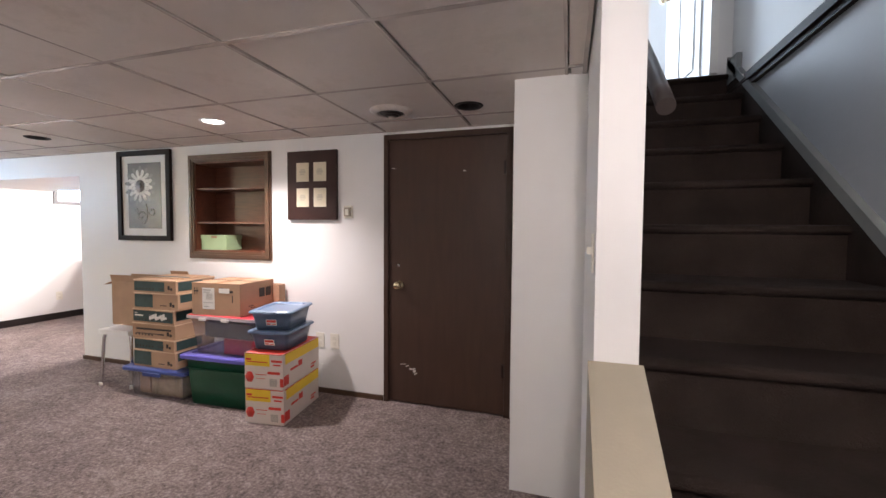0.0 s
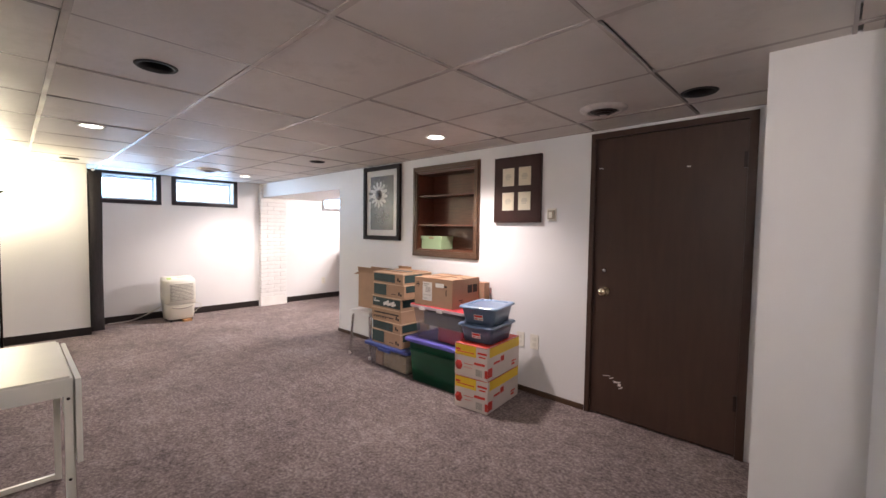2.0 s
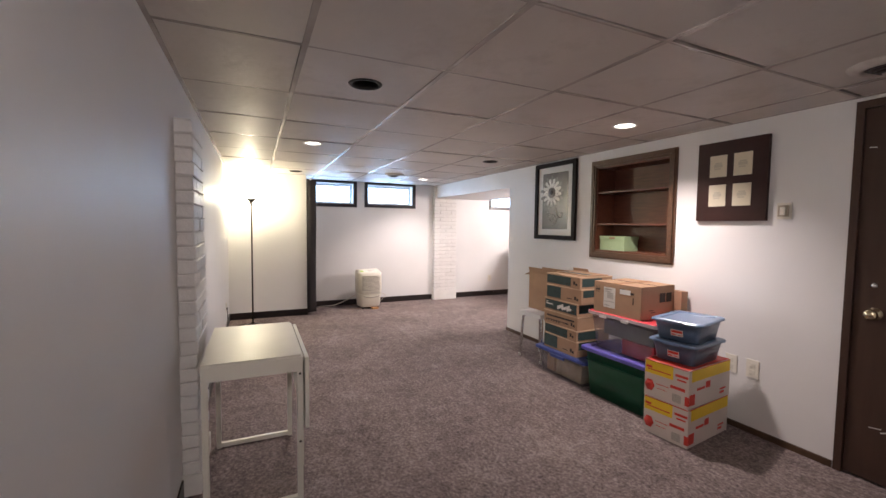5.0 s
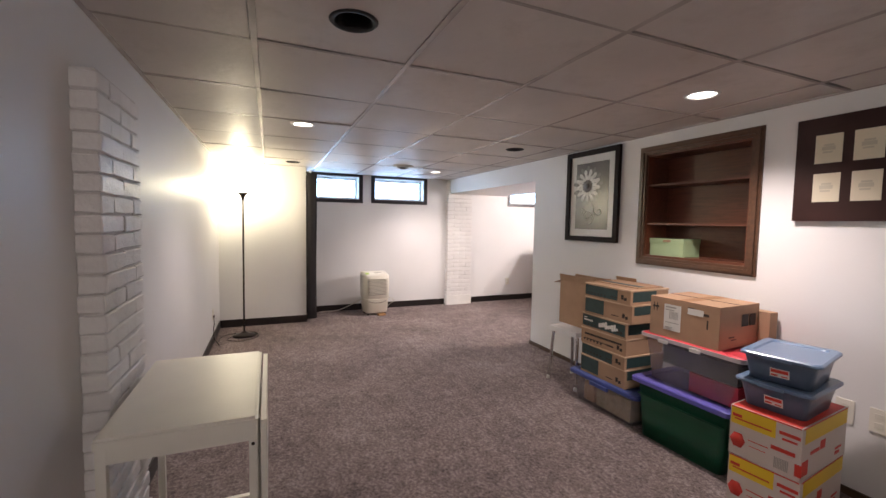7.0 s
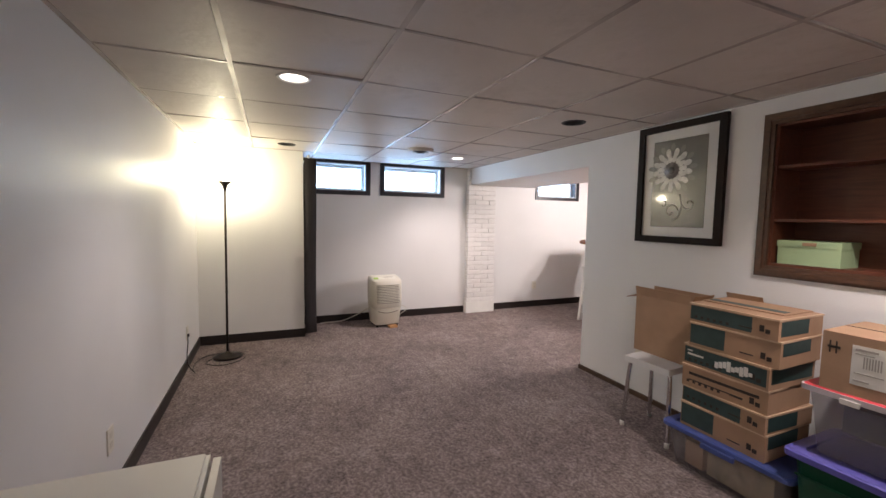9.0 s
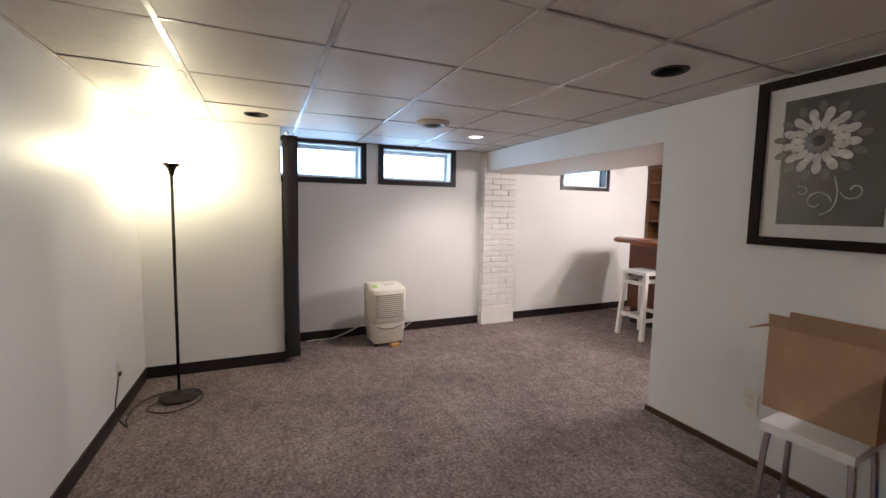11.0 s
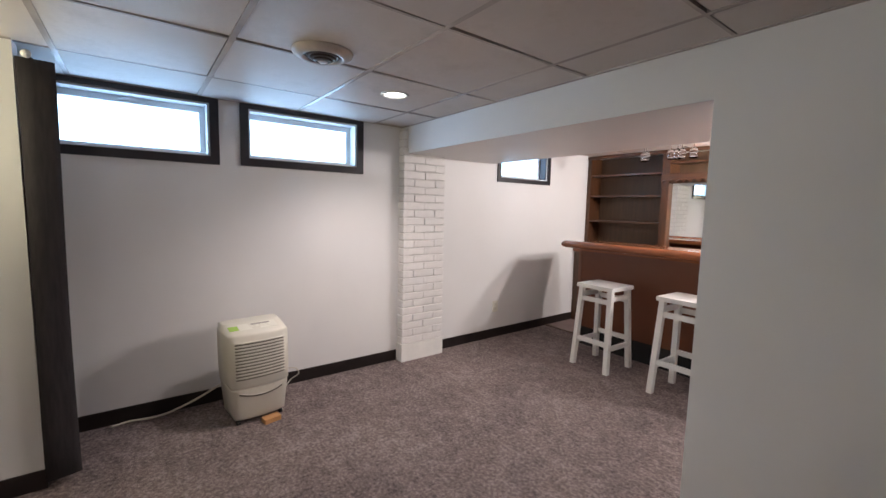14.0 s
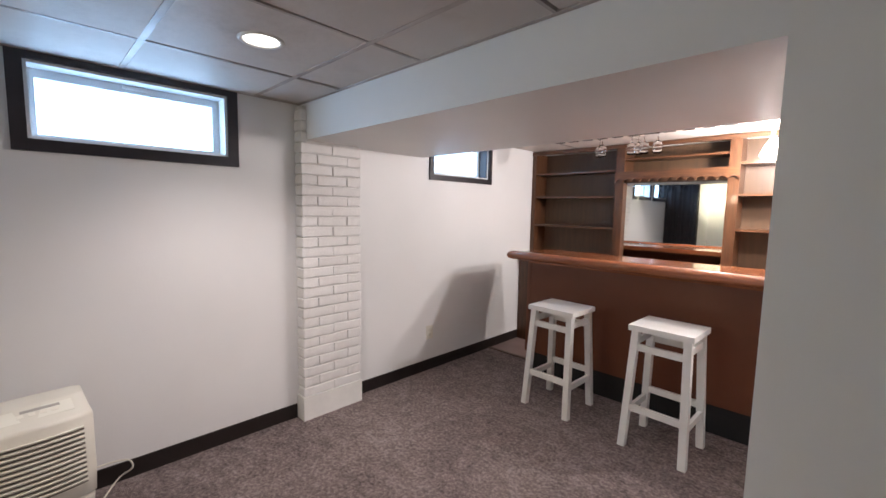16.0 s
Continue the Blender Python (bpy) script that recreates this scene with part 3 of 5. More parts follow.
# ---------------------------------------------------------------- door in the north wall
door = thing("door_1", "dark stained flush wooden door, closed, scuffed near the bottom", "door")
door["kind"] = "structure"
bm = bm_new()
cube(bm, DOOR[0] - 0.022, DOOR[0] + 0.012, YR - 0.014, YR + 0.10, 0, 1.995)
cube(bm, DOOR[1] - 0.012, DOOR[1] + 0.030, YR - 0.014, YR + 0.10, 0, 1.995)
cube(bm, DOOR[0] + 0.012, DOOR[1] - 0.012, YR - 0.014, YR + 0.10, 1.955, 1.995)
part("door_frame", soft(bm, 0.003), DOOR_WOOD, door)
part("door_leaf", block(DOOR[0] + 0.015, DOOR[1] - 0.015, YR + 0.002, YR + 0.042, 0.012, 1.952, 0.002), DOOR_WOOD, door)
part("knob", lathe([(0, 0), (0.033, 0), (0.033, 0.008), (0.012, 0.014), (0.012, 0.03), (0.027, 0.042), (0.029, 0.056), (0.02, 0.068), (0, 0.07)], 24,
                   pose(-1.150, YR + 0.002, 0.890, 90)), BRASS, door, "pale brass door knob")
part("deadbolt", lathe([(0, 0), (0.014, 0), (0.013, 0.006), (0, 0.008)], 18, pose(-1.16, YR + 0.002, 1.035, 90)), CHROME, door)
for z in (0.28, 1.68):
    part("hinge", block(DOOR[1] - 0.030, DOOR[1] - 0.012, YR - 0.018, YR - 0.002, z, z + 0.09, 0.002), BRONZE, door)
bm = bm_new()
for x, z, w, h, a in ((-1.12, 0.295, 0.05, 0.004, -8), (-1.085, 0.285, 0.03, 0.006, -25), (-1.045, 0.265, 0.05, 0.008, -12), (-1.03, 0.25, 0.02, 0.02, 10), (-1.06, 0.268, 0.03, 0.004, 5), (-1.02, 0.232, 0.03, 0.006, -30),
                      (-0.66, 1.715, 0.02, 0.006, 5), (-1.2, 1.75, 0.03, 0.004, 5)):
    cube(bm, -w / 2, w / 2, 0, 0.0012, -h / 2, h / 2, pose(x, YR + 0.0005, z, 0, a, 0))
part("scratch", bm, PAPER, door, "pale scratches through the stain", kind="stuff")
structure("door_void", block(DOOR[0], DOOR[1], YR + 0.11, YR + 0.125, 0, 2.0), BLACK)


# ---------------------------------------------------------------- niche with shelves
n0, n1, m0, m1 = NICHE
shelf_unit = thing("wall_niche", "built-in red-brown wooden wall niche with two shelves and a moulded frame", "shelf")
part("back_board", block(n0, n1, YR + 0.215, YR + 0.23, m0, m1), NICHE_WOOD, shelf_unit)
part("side_board", block(n0, n0 + 0.014, YR, YR + 0.215, m0, m1), NICHE_WOOD, shelf_unit)
part("side_board", block(n1 - 0.014, n1, YR, YR + 0.215, m0, m1), NICHE_WOOD, shelf_unit)
part("bottom_board", block(n0 + 0.014, n1 - 0.014, YR, YR + 0.215, m0, m0 + 0.016), NICHE_WOOD, shelf_unit)
part("top_board", block(n0 + 0.014, n1 - 0.014, YR, YR + 0.215, m1 - 0.014, m1), NICHE_WOOD, shelf_unit)
for z in (1.342, 1.632):
    part("shelf", block(n0 + 0.014, n1 - 0.014, YR + 0.01, YR + 0.213, z, z + 0.016, 0.002), NICHE_WOOD, shelf_unit)
bm = bm_new()
for w0, w1, d in ((0.000, 0.020, 0.016), (0.020, 0.045, 0.024), (0.045, 0.060, 0.012)):
    a0, a1, c0, c1 = n0 - w1, n1 + w1, m0 - w1, m1 + w1
    i0, i1, j0, j1 = n0 - w0, n1 + w0, m0 - w0, m1 + w0
    cube(bm, a0, a1, YR - d, YR, c0, j0), cube(bm, a0, a1, YR - d, YR, j1, c1)
    cube(bm, a0, i0, YR - d, YR, j0, j1), cube(bm, i1, a1, YR - d, YR, j0, j1)
part("frame", soft(bm, 0.004), CASE_WOOD, shelf_unit, "stepped brown picture-frame moulding")
mint = thing("storage_box", "mint green lidded card box on the niche shelf", "box", pose(-2.93, YR + 0.115, m0 + 0.016))
part("body", block(-0.125, 0.150, -0.085, 0.085, 0, 0.10, 0.003), MINT, mint)
part("lid", block(-0.129, 0.154, -0.089, 0.089, 0.095, 0.128, 0.003), MINT, mint)
part("label_holder", block(-0.01, 0.05, -0.092, -0.0885, 0.103, 0.12, 0.001), CARD, mint, "small brass-coloured label holder")
white_tag = thing("paper_tag", "small white tag stuck inside the niche", "tag", pose(n1 - 0.016, YR + 0.05, 1.19))
part("tag", block(-0.002, 0.0, -0.01, 0.015, 0, 0.05), PAPER, white_tag)

# ---------------------------------------------------------------- pictures
art = thing("framed_picture", "glazed flower print with a white mount in an espresso frame", "picture", pose(-3.652, YR - 0.0075, 1.593, 0, 0, 1.2))
W2, H2 = 0.312, 0.407
bm = bm_new()
for x0, x1, z0, z1 in ((-W2, W2, H2 - 0.045, H2), (-W2, W2, -H2, -H2 + 0.045), (-W2, -W2 + 0.045, -H2 + 0.045, H2 - 0.045), (W2 - 0.045, W2, -H2 + 0.045, H2 - 0.045)):
    cube(bm, x0, x1, -0.030, 0, z0, z1)
part("frame", soft(bm, 0.008, 2), FRAME_BLACK, art)
part("mount", block(-W2 + 0.03, W2 - 0.03, -0.012, -0.004, -H2 + 0.03, H2 - 0.03), ART_MAT, art, "white picture mount")
part("print", block(-0.195, 0.195, -0.0135, -0.012, -0.297, 0.297), ART_GREY, art, "dark grey flower print")


def ovals(count, r, length, width, y, turn=0.0, squash=1.0):
    """A ring of oval petals round the flower's middle."""
    bm = bm_new()
    for k in range(count):
        a = 2 * math.pi * k / count + turn
        vs = []
        for i in range(12):
            t = 2 * math.pi * i / 12
            p, q = r + length * math.cos(t), width * math.sin(t)
            vs.append(bm.verts.new((-0.05 + p * math.cos(a) - q * math.sin(a), y - 0.00002 * (k % 5), 0.09 + (p * math.sin(a) + q * math.cos(a)) * squash)))
        bm.faces.new(vs)
    return bm


part("ghost_petals", ovals(13, 0.158, 0.026, 0.016, -0.0140, 0.1), ART_DIM, art, "dim outer petals", "stuff")
part("outer_petals", ovals(13, 0.122, 0.030, 0.019, -0.0143, 0.35), ART_SILVER, art, "silver outer petals", "stuff")
part("inner_petals", ovals(15, 0.082, 0.030, 0.0165, -0.0146, 0.1), ART_SILVER, art, "silver inner petals", "stuff")
part("flower_disc", lathe([(0, 0), (0.055, 0), (0.055, 0.0004), (0, 0.0005)], 28, pose(-0.05, -0.0148, 0.09, 90)), ART_MID, art)
part("flower_eye", lathe([(0, 0), (0.024, 0), (0.024, 0.0004), (0, 0.0005)], 24, pose(-0.05, -0.0154, 0.09, 90)), ART_GREY, art)


def scroll(cx, cz, r, turn, start, sign):
    return [(cx + sign * (r * (1 - k / 40)) * math.cos(start + turn * k / 40), -0.0145, cz + (r * (1 - k / 40)) * math.sin(start + turn * k / 40)) for k in range(33)]


bm = bm_new()
tube(spline([(0.02, -0.0145, -0.075), (0.035, -0.0145, -0.15), (0.02, -0.0145, -0.22), (-0.02, -0.0145, -0.25)]), 0.0034, 4, bm)
tube(scroll(-0.04, -0.19, 0.055, 7.5, 0, 1), 0.0032, 4, bm)
tube(scroll(0.09, -0.14, 0.045, 7.5, 3.3, 1), 0.0032, 4, bm)
tube(scroll(-0.10, -0.14, 0.03, 6.5, 1.0, -1), 0.0028, 4, bm)
part("stem_scrolls", bm, ART_SILVER, art, "silver curling stem lines")

fr = thing("framed_picture", "wide espresso board frame holding four small cream botanical cards", "picture", pose(-1.885, YR - 0.001, 1.642))
bm = bm_new()
cube(bm, -0.221, 0.221, -0.026, 0, -0.268, 0.268)
part("frame", soft(bm, 0.004, 2), FRAME_BROWN, fr)
for cx in (-0.079, 0.077):
    for cz in (0.103, -0.096):
        card = part("card", block(cx - 0.056, cx + 0.056, -0.0285, -0.0262, cz - 0.073, cz + 0.073), CREAM_CARD, fr, "small cream card with a faint grey drawing")
        bm = bm_new()
        cube(bm, cx - 0.028, cx + 0.028, -0.0292, -0.0286, cz - 0.008, cz + 0.012)
        cube(bm, cx - 0.020, cx + 0.022, -0.0293, -0.0286, cz + 0.014, cz + 0.024)
        cube(bm, cx - 0.024, cx + 0.018, -0.0293, -0.0286, cz - 0.022, cz - 0.013)
        part("drawing", bm, DRAWING, card, kind="stuff")

thermo = thing("thermostat", "small old ivory and brass wall thermostat", "thermostat", pose(-1.575, YR, 1.432))
part("plate", block(-0.038, 0.038, -0.008, 0, -0.048, 0.048, 0.003), PLATE, thermo)
part("cover", block(-0.026, 0.026, -0.022, -0.008, -0.034, 0.034, 0.005), TAUPE, thermo, "tarnished tan cover")
part("dial", block(-0.012, 0.014, -0.029, -0.026, -0.024, 0.022, 0.001), PLATE, thermo)


def wall_plate(label, m, n=1):
    t = thing("wall_outlet", label, "outlet", m)
    part("plate", block(-0.036 * n, 0.036 * n, -0.006, 0, -0.058, 0.058, 0.003), PLATE, t)
    for i in range(n):
        cx = (i - (n - 1) / 2) * 0.045
        for cz in (0.022, -0.022):
            part("socket", block(cx - 0.016, cx + 0.016, -0.008, -0.006, cz - 0.013, cz + 0.013, 0.002), PLASTIC_WHITE, t)


wall_plate("ivory wall outlet above the carpet beside stacked boxes", pose(-1.70, YR, 0.42))
wall_plate("ivory wall outlet behind stacked boxes", pose(-1.83, YR, 0.42))
wall_plate("white wall outlet near the wall end", pose(-3.90, YR, 0.345))
wall_plate("white wall outlet with a lamp plug", pose(-5.735, YL, 0.302, 0, 0, 180))
wall_plate("white wall outlet on the long wall", pose(-3.89, YL, 0.308, 0, 0, 180))
wall_plate("white wall outlet in the bar corner", pose(XF, 4.03, 0.33, 0, 0, 90))
sw = thing("light_switch", "ivory light switch on the stair side wall", "switch", pose(SX0 - 0.0, 1.39, 1.23, 0, 0, -90))
part("plate", block(-0.036, 0.036, -0.006, 0, -0.058, 0.058, 0.003), PLATE, sw)
part("toggle", block(-0.005, 0.005, -0.02, -0.006, -0.004, 0.018, 0.002), PLATE, sw)

# ---------------------------------------------------------------- ceiling fittings
for (x, y), lit in [(p, True) for p in LIT] + [(p, False) for p in DARK]:
    c = thing("recessed_light", "lit recessed ceiling light with a white trim ring" if lit else "unlit recessed ceiling light with a black baffle", "ceiling light",
              pose(x, y, CEIL), "recessed lights")
    part("trim_ring", lathe([(0.064, 0.004), (0.066, -0.004), (0.078, -0.006), (0.086, 0.0015), (0.064, 0.004)], 36), WHITE_PAINT if lit else BLACK, c,
         "thin white trim ring" if lit else "thin dark trim ring")
    if lit:
        d = part("diffuser", lathe([(0.066, 0.006), (0.05, 0.010), (0, 0.012)], 32, cap=False), GLOW, c, "glowing white lens")
        d.visible_shadow = False
    else:
        prof = [(0.065, 0.0)] + [(0.064 - 0.004 * (i % 2) - 0.001 * i, 0.01 * i) for i in range(1, 8)] + [(0.0, 0.085)]
        part("baffle", lathe(prof, 32, cap=False), BLACK, c)


def vent(x, y):
    v = thing("ceiling_vent", "round white metal ceiling air diffuser with dark stepped cones", "air vent", pose(x, y, CEIL), "ceiling vents")
    part("flange", lathe([(0.082, -0.026), (0.094, -0.028), (0.128, -0.012), (0.132, 0.002), (0.082, 0.002), (0.082, -0.026)], 40), VENT_METAL, v)
    part("throat", lathe([(0.088, -0.018), (0.088, 0.0), (0, 0.0)], 32, cap=False), BLACK, v)
    for r, z in ((0.074, -0.024), (0.058, -0.032), (0.042, -0.040)):
        part("cone", lathe([(r - 0.018, z - 0.004), (r, z + 0.004), (r + 0.004, z + 0.014), (r - 0.014, z + 0.004), (r - 0.018, z - 0.004)], 32), BRONZE, v, "stepped dark cone ring")
    part("centre_cap", lathe([(0, -0.048), (0.018, -0.046), (0.026, -0.038), (0, -0.030)], 24), VENT_METAL, v)


vent(-0.992, 2.375)
vent(-5.655, 1.72)

# Added fitting, never in view, that houses the stair foot fill lamp.
fill_sconce = thing("wall_light", "added unseen opal wall light that brightens the foot of the stairs", "wall light", pose(0.20, YL, 1.80))
part("back_plate", block(-0.05, 0.05, 0, 0.015, -0.05, 0.05, 0.004), WHITE_PAINT, fill_sconce)
part("opal_shade", lathe([(0.030, -0.06), (0.045, 0.0), (0.040, 0.05), (0.036, 0.05), (0.041, 0.0), (0.026, -0.06), (0.030, -0.06)], 24, pose(0, 0.075, 0)), GLOW_SPOT, fill_sconce).visible_shadow = False

# ---------------------------------------------------------------- floor lamp
fl = thing("floor_lamp", "slim dark bronze torchiere floor lamp, lit, on a round base", "lamp", pose(-5.90, -0.075, 0, 0, -3.0))
part("base", lathe([(0, 0), (0.122, 0), (0.125, 0.012), (0.11, 0.022), (0.05, 0.036), (0.02, 0.05), (0.012, 0.06), (0, 0.06)], 40), BRONZE, fl)
part("pole", lathe([(0.0100, 0.055), (0.0100, 0.60), (0.0125, 0.602), (0.0125, 0.615), (0.0100, 0.617), (0.0100, 1.10), (0.0125, 1.102), (0.0125, 1.115), (0.0100, 1.117), (0.0100, 1.56)], 14), BRONZE, fl)
part("shade", lathe([(0.011, 1.55), (0.016, 1.566), (0.020, 1.585), (0.030, 1.607), (0.046, 1.620), (0.053, 1.628), (0.052, 1.633), (0.044, 1.626), (0.028, 1.614), (0.017, 1.592), (0.0, 1.588)], 32), BRONZE, fl, "small flared bronze bowl")
b = part("bulb", lathe([(0, 1.60), (0.014, 1.61), (0.022, 1.635), (0.014, 1.655), (0, 1.66)], 16), GLOW_BULB, fl, "glowing bulb")
b.visible_shadow = False
cord = thing("lamp_cord", "brown lamp cord looping over the carpet to the outlet", "cord", pose(-0.05, -0.07, 0))
part("cord", tube(spline([(-5.80, -0.12, 0.02), (-5.70, -0.16, 0.006), (-5.62, -0.02, 0.006), (-5.72, 0.12, 0.006), (-5.86, 0.14, 0.006), (-5.98, 0.05, 0.006), (-5.95, -0.15, 0.006), (-5.82, -0.24, 0.006), (-5.62, -0.25, 0.006),
                                  (-5.50, -0.22, 0.01), (-5.50, -0.27, 0.10), (-5.58, -0.275, 0.24), (-5.67, -0.29, 0.285)]), 0.004), CABLE_BROWN, cord)
part("plug", block(-5.69, -5.66, -0.335 + 0.02, -0.28, 0.272, 0.296, 0.004), CABLE_BROWN, cord)

# ---------------------------------------------------------------- curtain
cur = thing("curtain", "dark brown hanging curtain closing the closet beside the windows", "curtain")
bm = bm_new()
cols = []
for i in range(91):
    u = i / 90
    x = XLAMP + 0.035 - u * 0.70
    col = []
    for j in range(13):
        v = j / 12
        amp = 0.010 + 0.006 * v
        lead = 0.085 * min(1, u / 0.03) * math.exp(-max(0, u - 0.03) * 9) - 0.04 * math.exp(-u * 60)
        y = YLAMP + 0.050 + lead + amp * min(1, u * 12) * math.sin(u * 58 + 0.8 * math.sin(v * 2 + u * 9)) + 0.004 * math.sin(v * 5 + u * 40)
        col.append(bm.verts.new((x + 0.012 * math.sin(u * 31 + v * 3), y, 1.945 - v * 1.905)))
    cols.append(col)
for a, c in zip(cols, cols[1:]):
    for j in range(12):
        bm.faces.new((a[j], c[j], c[j + 1], a[j + 1])).smooth = True
part("cloth", bm, CURTAIN, cur).modifiers.new("thickness", "SOLIDIFY").thickness = 0.003
part("rod", tube([(XLAMP + 0.05, YLAMP + 0.05, 1.955), (XF + 0.01, YLAMP + 0.05, 1.955)], 0.010, 12), BLACK, cur)
part("finial", lathe([(0, -0.02), (0.014, -0.012), (0.018, 0), (0.014, 0.012), (0, 0.02)], 16, pose(XLAMP + 0.06, YLAMP + 0.05, 1.955, 0, 90)), WHITE_PAINT, cur, "small white rod end")

# ---------------------------------------------------------------- dehumidifier
dh = thing("dehumidifier", "cream plastic dehumidifier with a louvred front, by the far wall", "dehumidifier", pose(-6.575, 1.60, 0.0, 0, 0, 5) @ Matrix.Scale(0.940, 4, (0, 0, 1)) @ Matrix.Scale(1.06, 4, (0, 1, 0)))


def bowed(rows, bow=0.022, n=9):
    """A shell lofted upward through (z, half width, front, back) rows, with a bowed front and rounded corners."""
    bm = bm_new()
    loops = []
    for z, w, f, k in rows:
        r = 0.015
        pts = [(k, -w + r), (k + r, -w)]
        for i in range(n + 1):
            y = (-1 + 2 * i / n) * (w - 0.004)
            edge = max(0, abs(y) - (w - r)) / r
            pts.append((f + bow * (1 - (y / w) ** 2) - r * (1 - math.sqrt(max(0, 1 - edge * edge))), y))
        pts += [(k + r, w), (k, w - r)]
        loops.append([bm.verts.new((x, y, z)) for x, y in pts])
    for p, q in zip(loops, loops[1:]):
        for i in range(len(p)):
            bm.faces.new((p[i], p[(i + 1) % len(p)], q[(i + 1) % len(p)], q[i])).smooth = True
    bm.faces.new(loops[0][::-1]), bm.faces.new(loops[-1])
    return bm


def across(y, f, w=0.17):
    return f + 0.022 * (1 - (y / w) ** 2)


part("bucket", bowed([(0.03, 0.138, 0.092, -0.12), (0.042, 0.146, 0.100, -0.13), (0.235, 0.160, 0.118, -0.14), (0.250, 0.161, 0.119, -0.14)]), PLASTIC_WHITE, dh, "cream plastic water bucket")
part("cabinet", bowed([(0.253, 0.161, 0.119, -0.143), (0.258, 0.165, 0.123, -0.145), (0.36, 0.169, 0.120, -0.145), (0.588, 0.170, 0.108, -0.145), (0.600, 0.169, 0.100, -0.145), (0.6035, 0.166, 0.094, -0.143), (0.640, 0.164, -0.030, -0.140), (0.643, 0.158, -0.040, -0.134)]), PLASTIC_WHITE, dh)
# Dark bar drawn as the shade inside the curved pull.
part("handle_shade", tube([(across(y, 0.116) + 0.001, y, 0.188 + 0.026 * (y / 0.12) ** 2) for y in [-0.12 + 0.02 * i for i in range(13)]], 0.0042, 6), SLOT_SHADE, dh, "dark curve painted as the shade of the pull under the grille")
part("handle_lip", tube([(across(y, 0.117) + 0.003, y, 0.197 + 0.026 * (y / 0.12) ** 2) for y in [-0.12 + 0.02 * i for i in range(13)]], 0.0030, 6), PLASTIC_WHITE, dh)
for k in range(12):
    z = 0.315 + k * 0.0205
    f = 0.122 - (z - 0.36) * 0.055
    ys = [-0.135 + 0.27 * i / 8 for i in range(9)]
    # Dark bars between the louvres carry the shade of the open slots.
    part("grille_slot_shade", tube([(across(y, f) + 0.0005, y, z) for y in ys], 0.0034, 6), SLOT_SHADE, dh)
    part("louvre", tube([(across(y, f) + 0.003, y, z + 0.0098) for y in ys], 0.0045, 6), PLASTIC_WHITE, dh)
top_face = pose(0.040, 0, 0.6225, 0, 16.2)


def on_top(x0, x1, y0, y1, t):
    bm = block(x0, x1, y0, y1, 0, t, 0.0008)
    bmesh.ops.transform(bm, matrix=top_face, verts=bm.verts)
    return bm


part("control_panel", on_top(-0.045, 0.030, -0.09, 0.12, 0.0030), CREAM_PAINT, dh)
part("display", on_top(-0.035, -0.020, -0.02, 0.085, 0.0045), GREY_PRINT, dh)
part("sticker", on_top(-0.030, 0.020, -0.145, -0.095, 0.0032), STICKER_GREEN, dh, "small green sticker")
for k in range(4):
    part("button", on_top(-0.012, 0.008, -0.03 + k * 0.03, -0.012 + k * 0.03, 0.0045), PLATE, dh)
for sx in (-0.09, 0.09):
    for sy in (-0.12, 0.12):
        part("caster", lathe([(0.012, -0.01), (0.016, -0.008), (0.016, 0.008), (0.012, 0.01)], 12, pose(sx, sy, 0.016, 90)), BLACK, dh)
hose = thing("drain_hose", "cream drain hose from the dehumidifier along the wall", "hose")
part("hose", tube(spline([(-6.70, 1.46, 0.21), (-6.70, 1.40, 0.18), (-6.74, 1.26, 0.10), (-6.80, 1.10, 0.03), (-6.86, 0.95, 0.012), (-6.84, 0.86, 0.012)]), 0.0065), CABLE_CREAM, hose)
cord = thing("power_cord", "cream power cord curling beside the dehumidifier", "cord")
part("cord", tube(spline([(-6.72, 1.78, 0.20), (-6.74, 1.86, 0.19), (-6.76, 1.92, 0.165), (-6.75, 1.93, 0.125), (-6.78, 1.88, 0.08), (-6.72, 1.81, 0.03), (-6.62, 1.77, 0.006), (-6.50, 1.75, 0.006)]), 0.004), CABLE_CREAM, cord)
blk = thing("wood_block", "small tan wooden block on the carpet", "block", pose(-6.42, 1.66, 0, 0, 0, 12))
part("block", block(-0.03, 0.03, -0.05, 0.05, 0, 0.028, 0.003), TAN_BLOCK, blk)

# ---------------------------------------------------------------- cream folding table
tb = thing("folding_table", "cream enamel folding table with a thick flap top", "table", pose(-2.505, -0.053, 0) @ Matrix.Scale(0.987, 4, (0, 0, 1)))
part("tabletop", block(-0.355, 0.355, -0.205, 0.215, 0.688, 0.712, 0.004), CREAM_PAINT, tb)
part("upper_leaf", block(-0.345, 0.352, -0.203, 0.205, 0.7125, 0.722, 0.003), CREAM_PAINT, tb)
part("folded_leaf", block(-0.350, 0.350, 0.222, 0.240, 0.36, 0.704, 0.003), CREAM_PAINT, tb, "narrow folded-down leaf")
for sx in (-0.335, 0.335):
    for sy in (-0.19, 0.20):
        part("leg", block(sx - 0.0125, sx + 0.0125, sy - 0.0125, sy + 0.0125, 0, 0.69, 0.003), CREAM_PAINT, tb)
    part("foot_rail", block(sx - 0.011, sx + 0.011, -0.178, 0.188, 0.005, 0.03, 0.003), CREAM_PAINT, tb)
    part("top_rail", block(sx - 0.011, sx + 0.011, -0.178, 0.188, 0.640, 0.688, 0.003), CREAM_PAINT, tb)
part("side_rail", block(-0.322, 0.322, -0.20, -0.18, 0.62, 0.688, 0.003), CREAM_PAINT, tb)
